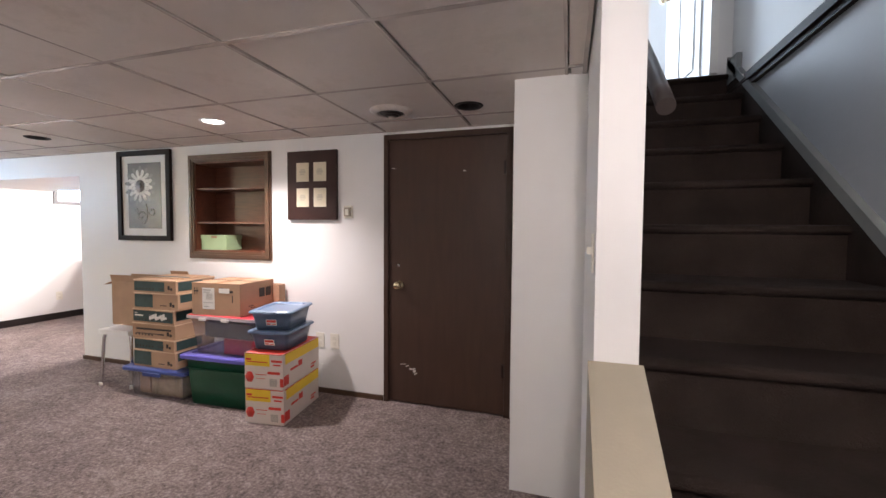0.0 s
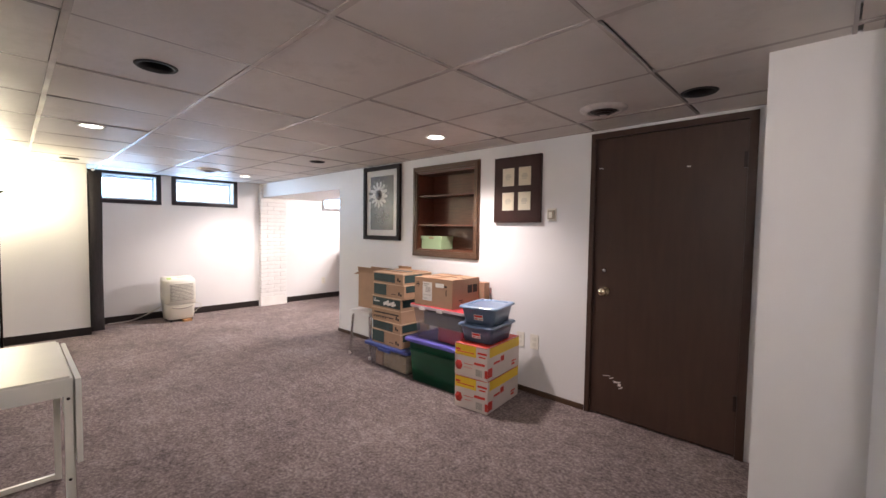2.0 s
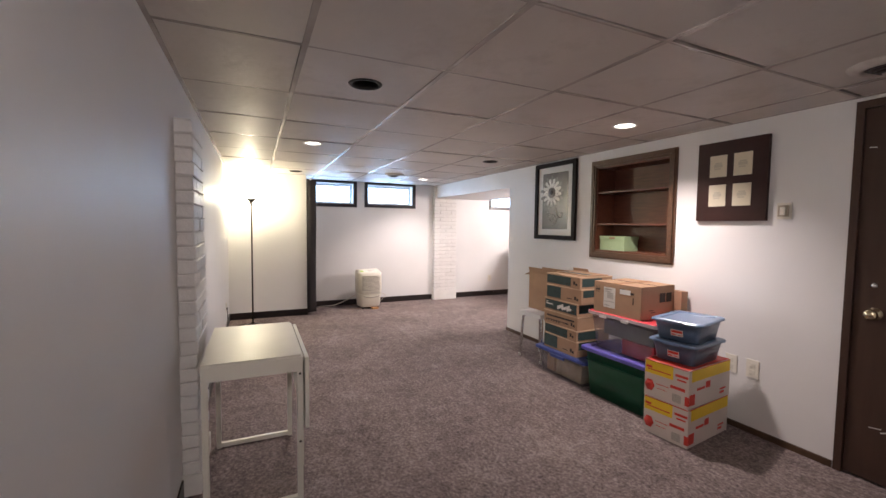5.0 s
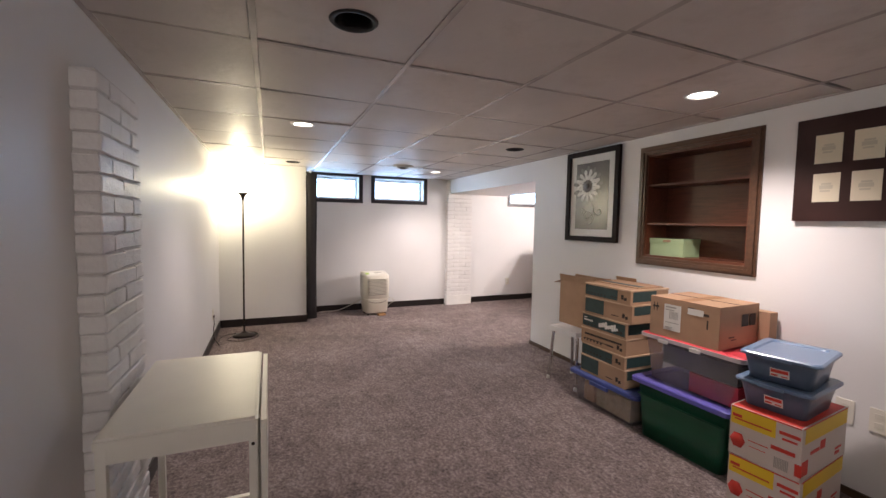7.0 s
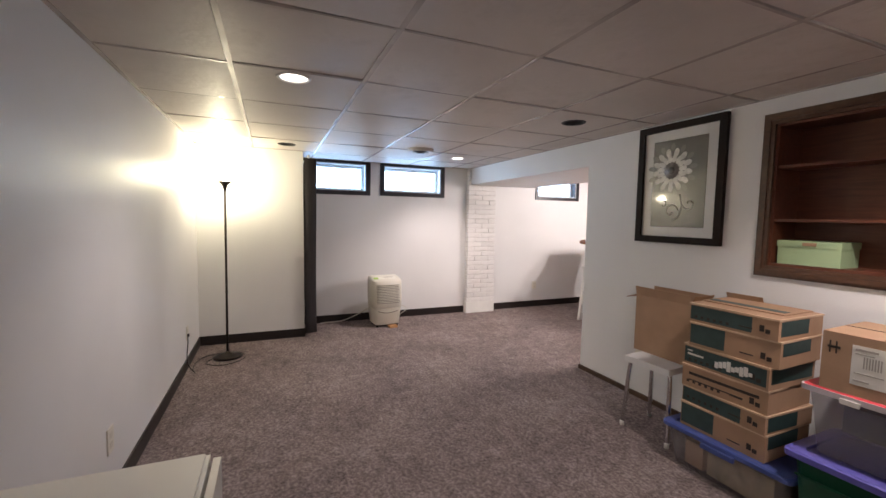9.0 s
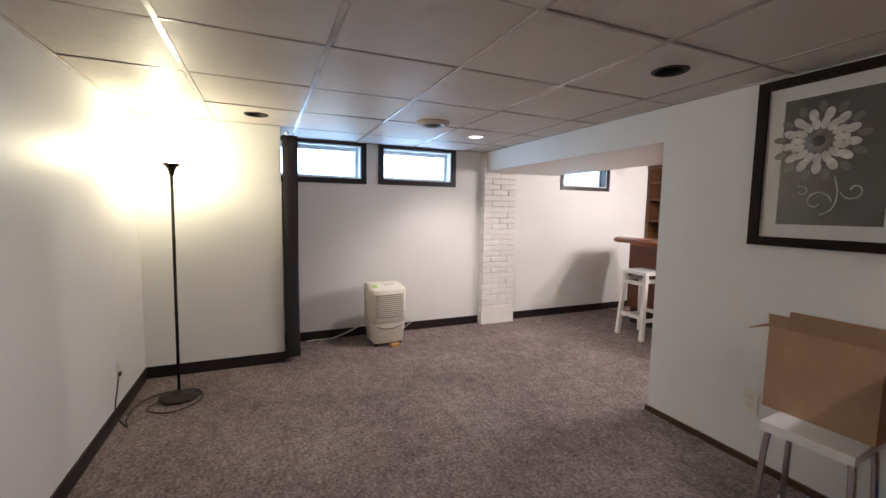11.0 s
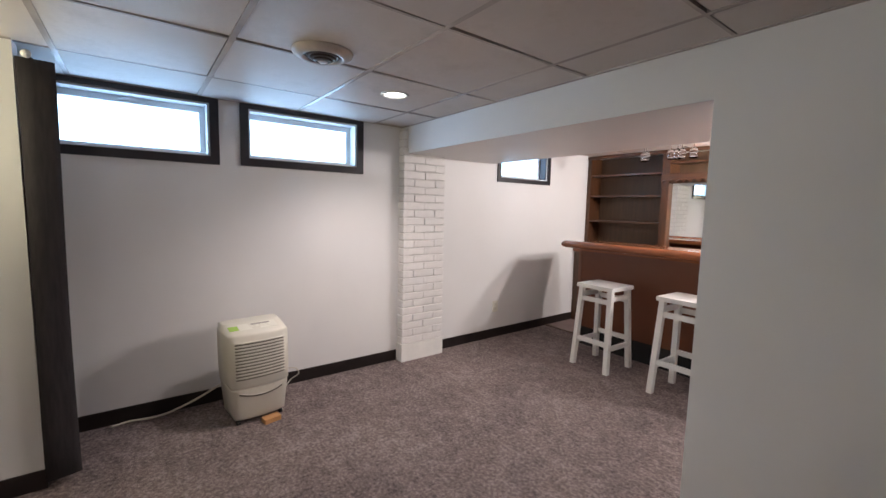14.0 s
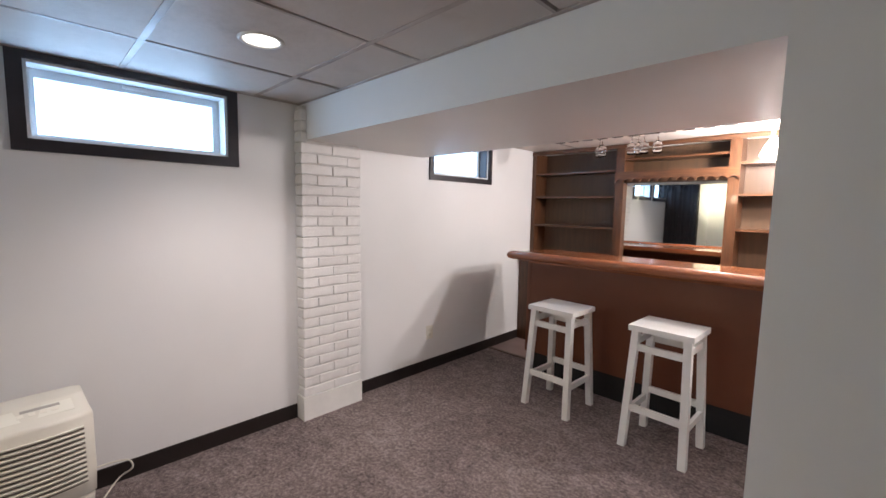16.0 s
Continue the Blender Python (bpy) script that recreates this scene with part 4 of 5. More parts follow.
part("swing_leg", block(0.275, 0.30, 0.205, 0.22, 0.15, 0.69, 0.003), CREAM_PAINT, tb)
for z in (0.30, 0.63):
    part("bolt", lathe([(0, 0), (0.006, 0), (0.005, 0.003), (0, 0.004)], 10, pose(0.349, 0.20, z, 0, 90)), BRONZE, tb)


# ---------------------------------------------------------------- stacked storage
def carton(label, x, y, z, w, d, h, rz=0.0, name="cardboard_box", material=CARD):
    c = thing(name, label, "box", pose(x, y, z, 0, 0, rz))
    part("body", block(-w / 2, w / 2, -d / 2, d / 2, 0, h, 0.004), material, c)
    return c


def rects(y, items, m=None):
    """Flat raised rectangles (x0, x1, z0, z1) facing -y."""
    bm = bm_new()
    for x0, x1, z0, z1 in items:
        cube(bm, x0, x1, y - 0.0012, y + 0.0002, z0, z1)
    if m is not None:
        bmesh.ops.transform(bm, matrix=m, verts=bm.verts)
    return bm


def snack_box(z, rz, hop):
    w, d, h = 0.28, 0.48, 0.236
    c = carton("white, red and yellow printed grocery carton in a stack of two", -1.892, 2.517, z, w, d, h, rz, "grocery_carton", BOX_WHITE)
    top = part("printed_top", block(-w / 2 + 0.006, w / 2 - 0.006, -d / 2 + 0.006, d / 2 - 0.006, h - 0.001, h + 0.0012), RED_PRINT, c, "red printed top")
    side = Matrix.Rotation(radians(90), 4, "Z")
    f = -d / 2
    part("yellow_band", rects(f, [(-w / 2 + 0.004, 0.045, h - 0.085, h - 0.006)]), YELLOW_PRINT, c, kind="stuff")
    part("red_edge", rects(f - 0.0005, [(-w / 2 + 0.004, w / 2 - 0.004, h - 0.006, h - 0.001), (-w / 2 + 0.01, -w / 2 + 0.05, h - 0.05, h - 0.035), (0.03, 0.12, 0.100, 0.118), (0.12, 0.145, 0.02, 0.075)]), RED_PRINT, c, kind="stuff")
    bm = rects(f - 0.0003, [(-w / 2 + 0.02, 0.03, h - 0.062, h - 0.055)])
    part("red_medallion", lathe([(0, 0), (0.033, 0), (0.033, 0.0015), (0, 0.0016)], 6, pose(-w / 2 + 0.036, f, 0.075, 90) @ Matrix.Scale(1.2, 4, (0, 1, 0))), RED_PRINT, c)
    part("print_line", bm, RED_PRINT, c, kind="stuff")
    part("grey_code", rects(f - 0.0004, [(0.045 + 0.006 * i, 0.0485 + 0.006 * i, 0.02, 0.07) for i in range(9)]), GREY_PRINT, c, "grey bar code lines", kind="stuff")
    part("script_bar", rects(f - 0.0004, [(0.058, 0.135, h - 0.055, h - 0.040), (0.07, 0.125, h - 0.078, h - 0.068), (-0.06, 0.02, 0.092, 0.096), (-0.055, 0.01, 0.066, 0.069)]), RED_PRINT, c, kind="stuff")
    part("yellow_side", rects(-w / 2, [(-d / 2 + 0.03, d / 2 - 0.004, h - 0.075, h - 0.006)], side), YELLOW_PRINT, c, kind="stuff")
    part("red_side_print", rects(-w / 2 - 0.0004, [(-d / 2 + 0.01, d / 2 - 0.004, h - 0.006, h - 0.001), (-d / 2 + 0.01, -d / 2 + 0.07, 0.02, 0.085), (-d / 2 + 0.19, -d / 2 + 0.24, 0.10, 0.14), (d / 2 - 0.12, d / 2 - 0.07, 0.03, 0.045), (d / 2 - 0.12, d / 2 - 0.05, 0.055, 0.065),
                                                    (-d / 2 + 0.09, -d / 2 + 0.18, 0.10, 0.115)], side), RED_PRINT, c, kind="stuff")
    return c


snack_box(0.0, 7, 0)
snack_box(0.239, 6, 1)


def tub(label, x, y, z, w, d, h, rz, body, lid, lid_over=0.018, lid_h=0.022, taper=0.88, name="storage_tub", ribs=True):
    c = thing(name, label, "storage bin", pose(x, y, z, 0, 0, rz))
    bm = bm_new()
    rows = [(0.0, taper), (h * 0.5, (1 + taper) / 2), (h - lid_h, 1.0)]
    loops = []
    r = 0.03

    def loop(sx, sy, zz):
        pts = []
        for qx, qy, a0 in ((1, 1, 0), (-1, 1, 90), (-1, -1, 180), (1, -1, 270)):
            for k in range(4):
                a = radians(a0 + 30 * k)
                pts.append(bm.verts.new((qx * (sx - r) + r * math.cos(a), qy * (sy - r) + r * math.sin(a), zz)))
        return pts
    for zz, s in rows:
        loops.append(loop(w / 2 * s, d / 2 * s, zz))
    loops.append(loop(w / 2 + 0.008, d / 2 + 0.008, h - lid_h))
    loops.append(loop(w / 2 + 0.008, d / 2 + 0.008, h - lid_h * 0.4))
    bm.faces.new(loops[0][::-1])
    for a, b2 in zip(loops, loops[1:]):
        n = len(a)
        for i in range(n):
            bm.faces.new((a[i], a[(i + 1) % n], b2[(i + 1) % n], b2[i])).smooth = True
    part("body", bm, body, c)
    bm = bm_new()
    ll = [loop2(bm, w / 2 + lid_over, d / 2 + lid_over, h - lid_h), loop2(bm, w / 2 + lid_over, d / 2 + lid_over, h - 0.006), loop2(bm, w / 2 + lid_over - 0.008, d / 2 + lid_over - 0.008, h),
          loop2(bm, w / 2 - 0.022, d / 2 - 0.022, h), loop2(bm, w / 2 - 0.028, d / 2 - 0.028, h - 0.008)]
    for a, b2 in zip(ll, ll[1:]):
        n = len(a)
        for i in range(n):
            bm.faces.new((a[i], a[(i + 1) % n], b2[(i + 1) % n], b2[i]))
    bm.faces.new(ll[-1]), bm.faces.new(ll[0][::-1])
    part("lid", bm, lid, c)
    return c


def loop2(bm, sx, sy, zz, r=0.03):
    pts = []
    for qx, qy, a0 in ((1, 1, 0), (-1, 1, 90), (-1, -1, 180), (1, -1, 270)):
        for k in range(4):
            a = radians(a0 + 30 * k)
            pts.append(bm.verts.new((qx * (sx - r) + r * math.cos(a), qy * (sy - r) + r * math.sin(a), zz)))
    return pts


for z, rz, lb in ((0.477, 8, "lower steel blue plastic bin with a red label on grocery cartons"), (0.613, 13, "upper steel blue plastic bin with a clipped lid and red label")):
    t = tub(lb, -1.900, 2.512, z, 0.275, 0.36, 0.134, rz, TUB_BLUE, LID_BLUE, 0.016, 0.016, 0.86)
    part("label", rects(-0.1585, [(-0.030, 0.042, 0.070, 0.112)], pose(0, 0, 0, 12)), PAPER, t, "red and white paper label")
    part("label_text", rects(-0.1600, [(-0.026, 0.038, 0.092, 0.108), (-0.026, 0.0, 0.076, 0.084), (0.012, 0.036, 0.076, 0.081)], pose(0, 0, 0, 12)), RED_PRINT, t, kind="stuff")
    part("handle", block(-0.05, 0.05, -0.206, -0.194, 0.116, 0.130, 0.003), LID_BLUE, t)

green = tub("dark green plastic tote with a violet-blue lid on the carpet", -2.385, 2.572, 0.0, 0.55, 0.38, 0.375, 2, TUB_GREEN, LID_PURPLE, 0.03, 0.03, 0.90)
for sx in (-0.287, 0.287):
    part("handle", block(sx - 0.022, sx + 0.022, -0.08, 0.08, 0.325, 0.345, 0.005), LID_PURPLE, green)
part("rib", block(-0.265, 0.265, -0.192, -0.184, 0.265, 0.272, 0.002), TUB_GREEN, green)
red = tub("clear plastic tote with red rim holding cloth, on green tote", -2.355, 2.592, 0.376, 0.58, 0.36, 0.290, 1, TUB_CLEAR, LID_RED, 0.016, 0.018, 0.88)
bm = bm_new()
rim = [loop2(bm, sx, sy, zz) for sx, sy, zz in ((0.304, 0.194, 0.262), (0.311, 0.201, 0.262), (0.311, 0.201, 0.284), (0.304, 0.194, 0.284))]
for p, q in zip(rim, rim[1:] + rim[:1]):
    for i in range(len(p)):
        bm.faces.new((p[i], p[(i + 1) % len(p)], q[(i + 1) % len(q)], q[i]))
part("rim", bm, RIM_CLEAR, red, "milky translucent outer rim")
for x in (-0.14, 0.06):
    part("clip", block(x - 0.03, x + 0.03, -0.212, -0.202, 0.252, 0.272, 0.004), PAPER, red, "white lid clip")
cl = thing("folded_cloth", "red folded cloth inside the clear tote", "cloth", pose(-2.25, 2.582, 0.384))
part("cloth", soft(block(-0.10, 0.17, -0.145, 0.13, 0, 0.11), 0.03, 3), CLOTH_RED, cl)
cl = thing("folded_cloth", "dark grey folded cloth inside the clear tote", "cloth", pose(-2.31, 2.592, 0.496))
part("cloth", soft(block(-0.22, 0.22, -0.15, 0.14, 0, 0.11), 0.03, 3), CLOTH_GREY, cl)

# shipping carton
sc = carton("brown shipping carton with a white address label, taped shut", -2.40, 2.592, 0.667, 0.415, 0.37, 0.235, 3)
f = -0.185
part("tape", block(-0.03, 0.03, -0.184, 0.184, 0.2345, 0.2365), CARD_DARK, sc, "brown packing tape")
part("flap_seam", block(-0.208, 0.208, -0.0015, 0.0015, 0.2350, 0.2372), INK, sc)
part("address_label", rects(f, [(-0.115, -0.01, 0.045, 0.20)]), PAPER, sc, "white address label")
part("label_text", rects(f - 0.001, [(-0.105, -0.04, 0.18, 0.188), (-0.105, -0.05, 0.165, 0.17), (-0.105, -0.02, 0.09, 0.094), (-0.105, -0.06, 0.06, 0.065)] + [(-0.08 + 0.008 * i, -0.076 + 0.008 * i, 0.115, 0.16) for i in range(7)]), GREY_PRINT, sc, kind="stuff")
part("marker_scrawl", rects(f, [(-0.19, -0.15, 0.17, 0.18), (-0.185, -0.180, 0.15, 0.20), (-0.165, -0.160, 0.15, 0.20), (0.03, 0.07, 0.19, 0.205), (0.12, 0.15, 0.17, 0.185), (0.14, 0.148, 0.10, 0.15)]), INK, sc, "black marker strokes", kind="stuff")
part("packing_label", rects(f - 0.0006, [(0.03, 0.12, 0.165, 0.20)]), PAPER, sc)
part("printed_mark", rects(-0.21, [(0.015, 0.075, 0.115, 0.182), (0.090, 0.148, 0.115, 0.182), (-0.10, -0.05, 0.06, 0.066), (-0.08, -0.03, 0.045, 0.05)], Matrix.Rotation(radians(90), 4, "Z")), INK, sc, "large black printed mark", kind="stuff")
sc2 = carton("plain brown carton standing behind the shipping carton", -2.20, 2.815, 0.667, 0.12, 0.07, 0.19, 0)

# clear bin and six printed cartons
t = tub("clear plastic bin with a royal blue lid on the carpet", -2.965, 2.56, 0.0, 0.58, 0.37, 0.225, 2, TUB_CLEAR, LID_ROYAL, 0.022, 0.026, 0.88)
part("handle", block(-0.08, 0.08, -0.218, -0.202, 0.175, 0.20, 0.004), LID_ROYAL, t)
cl = thing("folded_cloth", "grey-white folded cloth inside the clear bin", "cloth", pose(-2.945, 2.56, 0.008))
part("cloth", soft(block(-0.10, 0.21, -0.14, 0.14, 0, 0.15), 0.03, 3), CLOTH_TAN, cl)
cl = thing("folded_cloth", "yellowish folded paper inside the clear bin", "cloth", pose(-3.11, 2.56, 0.008))
part("cloth", soft(block(-0.06, 0.04, -0.14, 0.14, 0, 0.13), 0.02, 2), CARD, cl)


def fruit_box(z, h, dx, rz, style, label):
    w, d = 0.415, 0.36
    c = carton(label, -2.985 + dx, 2.575, z, w, d, h, rz)
    f = -d / 2
    s = Matrix.Rotation(radians(90), 4, "Z")
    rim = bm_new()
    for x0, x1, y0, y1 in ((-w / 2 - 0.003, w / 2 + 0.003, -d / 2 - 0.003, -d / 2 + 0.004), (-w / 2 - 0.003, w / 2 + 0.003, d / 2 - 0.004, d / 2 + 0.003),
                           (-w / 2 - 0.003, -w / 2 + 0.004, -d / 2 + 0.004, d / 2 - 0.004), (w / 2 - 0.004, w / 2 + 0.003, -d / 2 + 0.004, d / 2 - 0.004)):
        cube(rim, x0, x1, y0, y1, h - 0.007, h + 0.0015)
    part("top_edge", rim, CARD_LIGHT, c, "paler strip along the top edge")
    if style == 3:
        part("hand_slot", rects(f, [(-0.17, 0.17, h - 0.050, h - 0.036), (-0.17, 0.10, h * 0.30, h * 0.30 + 0.006)]), INK, c, "dark gap under the folded edge")
    elif style == 0:
        part("green_band", rects(f, [(-w / 2 + 0.004, w / 2 - 0.11, h - 0.085, h - 0.012)]), CARD_GREEN, c)
        part("side_band", rects(-w / 2, [(-d / 2 + 0.02, d / 2 - 0.12, h - 0.08, h - 0.012)], s), CARD_GREEN, c)
    elif style == 1:
        part("green_panel", rects(f, [(-w / 2 + 0.004, -0.03, 0.015, h - 0.01)]), CARD_GREEN, c)
        part("side_band", rects(-w / 2, [(-d / 2 + 0.02, d / 2 - 0.10, h * 0.45, h - 0.01)], s), CARD_GREEN, c)
    else:
        part("green_band", rects(f, [(-w / 2 + 0.004, w / 2 - 0.01, h - 0.095, h - 0.012)]), CARD_GREEN, c)
        part("white_print", rects(f - 0.001, [(-w / 2 + 0.02, -0.10, h - 0.055, h - 0.045), (-w / 2 + 0.02, -0.16, h - 0.035, h - 0.028)] + [(-0.04 + 0.02 * i, -0.022 + 0.02 * i, h - 0.08 + 0.006 * (i % 3), h - 0.05 + 0.007 * (i % 4)) for i in range(9)]), PAPER, c, "pale printed ridge line", kind="stuff")
        part("side_band", rects(-w / 2, [(-d / 2 + 0.02, d / 2 - 0.02, h - 0.08, h - 0.012)], s), CARD_GREEN, c)
    marks = [(0.04, 0.10, 0.030, 0.036), (0.13, 0.15, 0.03, 0.06), (0.155, 0.175, 0.025, 0.045)]
    if style != 1:
        marks += [(-0.18 + 0.032 * i, -0.166 + 0.032 * i, 0.022, 0.036) for i in range(6)]
    part("ink_marks", rects(f - 0.0004, marks), INK, c, "small black printed marks", kind="stuff")
    return c


z = 0.226
for h, dx, rz, style in ((0.130, 0.0, 1, 1), (0.090, 0.004, -1, 0), (0.115, -0.006, 2, 3), (0.108, 0.000, 0, 2), (0.125, 0.022, 3, 1), (0.098, 0.018, 1, 0)):
    fruit_box(z, h, dx, rz, style, ("flat brown carton printed dark green, in a stack", "brown carton with a dark green panel, in a stack", "brown carton with a green ridge print, in a stack", "plain brown carton with a dark folded gap, in a stack")[style])
    z += h + 0.002
top = thing("carton_lid", "loose brown carton flap lying on the stack", "box", pose(-2.975, 2.595, z, 0, 0, 2))
part("flap", block(-0.205, 0.18, -0.10, 0.15, 0, 0.006, 0.002), CARD, top)
part("raised_flap", soft(block(-0.215, -0.03, -0.002, 0.002, 0, 0.035), 0.001), CARD, top).matrix_local = pose(0, 0.14, 0.0, 20)
part("green_strip", block(-0.19, 0.16, -0.06, -0.01, 0.006, 0.0075), CARD_GREEN, top)

# small stool with an open carton
st = thing("step_stool", "low round white seat stool with bent chrome tube legs", "stool", pose(-3.475, 2.575, 0, 0, 0, 5))
part("seat", soft(block(-0.15, 0.15, -0.15, 0.15, 0.432, 0.470), 0.014, 3), STOOL_WHITE, st)
for sx in (-1, 1):
    for sy in (-1, 1):
        part("leg", tube(spline([(sx * 0.06, sy * 0.095, 0.436), (sx * 0.115, sy * 0.105, 0.43), (sx * 0.135, sy * 0.112, 0.40), (sx * 0.145, sy * 0.125, 0.2), (sx * 0.155, sy * 0.138, 0.0)], 6), 0.0130, 10), CHROME, st)
        part("foot", lathe([(0, 0), (0.014, 0), (0.014, 0.03), (0.0115, 0.032)], 12, pose(sx * 0.155, sy * 0.138, 0)), PAPER, st, "grey rubber foot")
oc = thing("open_carton", "open brown carton with raised flaps standing on a stool", "box", pose(-3.51, 2.68, 0.470, 0, 0, 2))
w, d, h, q = 0.19, 0.09, 0.37, 0.004
part("bottom_panel", block(-w, w, -d, d, 0, q), CARD, oc)
for wall_y in (-d, d - q):
    part("long_panel", block(-w, w, wall_y, wall_y + q, q, h), CARD, oc)
for wall_x in (-w, w - q):
    part("end_panel", block(wall_x, wall_x + q, -d + q, d - q, q, h), CARD, oc)
part("flap", block(-0.19, 0.19, 0, 0.004, 0, 0.06), CARD, oc).matrix_local = pose(0, -d, h, 12)
part("flap", block(-0.19, 0.19, -0.004, 0, 0, 0.05), CARD, oc).matrix_local = pose(0, d - 0.004, h, 4)
# The end flaps hold their shade in a darker card colour.
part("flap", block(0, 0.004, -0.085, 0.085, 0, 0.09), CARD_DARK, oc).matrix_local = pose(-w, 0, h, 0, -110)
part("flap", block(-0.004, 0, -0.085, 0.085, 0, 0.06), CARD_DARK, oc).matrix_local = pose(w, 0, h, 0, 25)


# ---------------------------------------------------------------- bar stools
def bar_stool(x, y, rz, label):
    s = thing("bar_stool", label, "stool", pose(x, y, 0, 0, 0, rz) @ Matrix.Scale(1.018, 4, (0, 0, 1)), "bar stools")
    part("seat", block(-0.173, 0.173, -0.155, 0.155, 0.680, 0.712, 0.006, 2), WHITE_PAINT, s)
    tops, feet = (0.138, 0.120), (0.165, 0.165)

    def at(sx, sy, z):
        k = z / 0.68
        return Vector((sx * (feet[0] + (tops[0] - feet[0]) * k), sy * (feet[1] + (tops[1] - feet[1]) * k), z))

    def bar(a, b, t, h2):
        bm = bm_new()
        d = (b - a)
        side = Vector((-d.y, d.x, 0)).normalized() * t
        vs = [bm.verts.new(p + sgn * side + Vector((0, 0, zz))) for p in (a, b) for sgn in (-1, 1) for zz in (-h2, h2)]
        for f in ((0, 1, 3, 2), (4, 6, 7, 5), (0, 4, 5, 1), (2, 3, 7, 6), (0, 2, 6, 4), (1, 5, 7, 3)):
            bm.faces.new([vs[i] for i in f])
        return soft(bm, 0.002)
    for sx in (-1, 1):
        for sy in (-1, 1):
            bm = bm_new()
            a, b = at(sx, sy, 0), at(sx, sy, 0.682)
            vs = [bm.verts.new(p + Vector((i * 0.020, j * 0.020, 0))) for p in (a, b) for i in (-1, 1) for j in (-1, 1)]
            for f in ((0, 2, 3, 1), (4, 5, 7, 6), (0, 1, 5, 4), (2, 6, 7, 3), (0, 4, 6, 2), (1, 3, 7, 5)):
                bm.faces.new([vs[i] for i in f])
            part("leg", soft(bm, 0.003), WHITE_PAINT, s)
    for sy, z in ((-1, 0.585), (1, 0.585), (-1, 0.235), (1, 0.255)):
        part("rail", bar(at(-1, sy, z), at(1, sy, z), 0.010, 0.019), WHITE_PAINT, s)
    for sx, z in ((-1, 0.615), (1, 0.615), (-1, 0.205), (1, 0.205)):
        part("rail", bar(at(sx, -1, z), at(sx, 1, z), 0.010, 0.019), WHITE_PAINT, s)
    return s


stool = bar_stool(-5.803, 4.280, -2, "white painted wooden bar stool before the bar front")
twin = copy_thing(stool, pose(-5.095, 4.248, 0, 0, 0, -2) @ Matrix.Scale(1.018, 4, (0, 0, 1)))
twin["label"] = "white painted wooden bar stool, turned slightly, beside the other"

# ---------------------------------------------------------------- bar
bar = thing("bar_counter", "brown panelled home bar with a rolled red-brown wooden top", "bar")
part("front_panel", block(-6.28, XR - 0.01, 4.62, 4.65, 0.19, 0.985, 0.002), BAR_FACE, bar)
part("end_panel", block(-6.31, -6.28, 4.615, 4.94, 0.19, 0.985, 0.002), BAR_FACE, bar)
part("kick_base", block(-6.27, XR - 0.01, 4.635, 4.92, 0, 0.19), BLACK, bar, "black recessed kick base")
bm = bm_new()
prof = [(4.64, 0.985), (4.49, 0.985), (4.462, 0.990), (4.447, 1.008), (4.450, 1.032), (4.470, 1.050), (4.50, 1.056), (4.53, 1.050), (4.545, 1.040), (4.56, 1.037), (5.02, 1.037), (5.02, 0.997), (4.64, 0.997)]
xs = [(-6.425, 0.55), (-6.41, 0.85), (-6.375, 1.0), (XR - 0.01, 1.0)]
loops = []
for x, s in xs:
    loops.append([bm.verts.new((x, 4.75 + (y - 4.75) * (0.9 + 0.1 * s), 1.02 + (z - 1.02) * s)) for y, z in prof])
for a, b2 in zip(loops, loops[1:]):
    for i in range(len(prof)):
        j = (i + 1) % len(prof)
        bm.faces.new((a[i], a[j], b2[j], b2[i])).smooth = 1 <= i <= 8
bm.faces.new(loops[0]), bm.faces.new(loops[-1][::-1])
part("counter_top", bm, BAR_TOP, bar, "rolled-edge red-brown wooden top")
part("under_trim", block(-6.29, XR - 0.01, 4.60, 4.62, 0.955, 0.985, 0.005), BAR_TOP, bar)

# ---------------------------------------------------------------- back bar hutch
hutch = thing("back_bar_cabinet", "stained wooden back bar with open shelves, scalloped valance and mirror", "cabinet")
HF, HB = 5.54, 5.76
XS = [-6.895, -5.952, -5.071, -4.15]
part("back_panel", block(XS[0], XS[-1], HB, HB + 0.02, 0.0, 1.995), HUTCH_BACK, hutch, "dark brown back panel")
part("post", block(XS[0], XS[0] + 0.045, HF, HB, 0.0, 1.995, 0.002), BAR_UP, hutch)
for x in XS[1:]:
    part("post", block(x - 0.038, x + 0.038, HF, HB, 0.0, 1.995, 0.002), BAR_UP, hutch)
part("cornice", block(XS[0], XS[-1], HF - 0.012, HF + 0.02, 1.975, 2.01, 0.004), BAR_WOOD, hutch)
for a, c, zs in ((XS[0] + 0.045, XS[1] - 0.038, (1.768, 1.525, 1.225, 0.90)), (XS[2] + 0.038, XS[3] - 0.038, (1.782, 1.535, 1.258, 0.90)), (XS[1] + 0.038, XS[2] - 0.038, (1.866, 1.72))):
    for z in zs:
        part("shelf", block(a, c, HF + 0.012, HB, z, z + 0.018, 0.002), BAR_WOOD, hutch)
part("back_counter", block(XS[0], XS[-1], HF - 0.22, HF + 0.01, 0.86, 0.90, 0.004), BAR_TOP, hutch)
part("base_front", block(XS[0], XS[-1], HF - 0.19, HF - 0.17, 0.0, 0.86), BAR_UP, hutch)
bm = bm_new()
a, c = XS[1] - 0.038, XS[2] + 0.038
n = 143
top, bot = [], []
for i in range(n + 1):
    x = a + (c - a) * i / n
    u = (i / n * 13) % 1.0
    top.append((x, 1.762)), bot.append((x, 1.664 + 0.030 * abs(math.sin(math.pi * u)) ** 0.6))
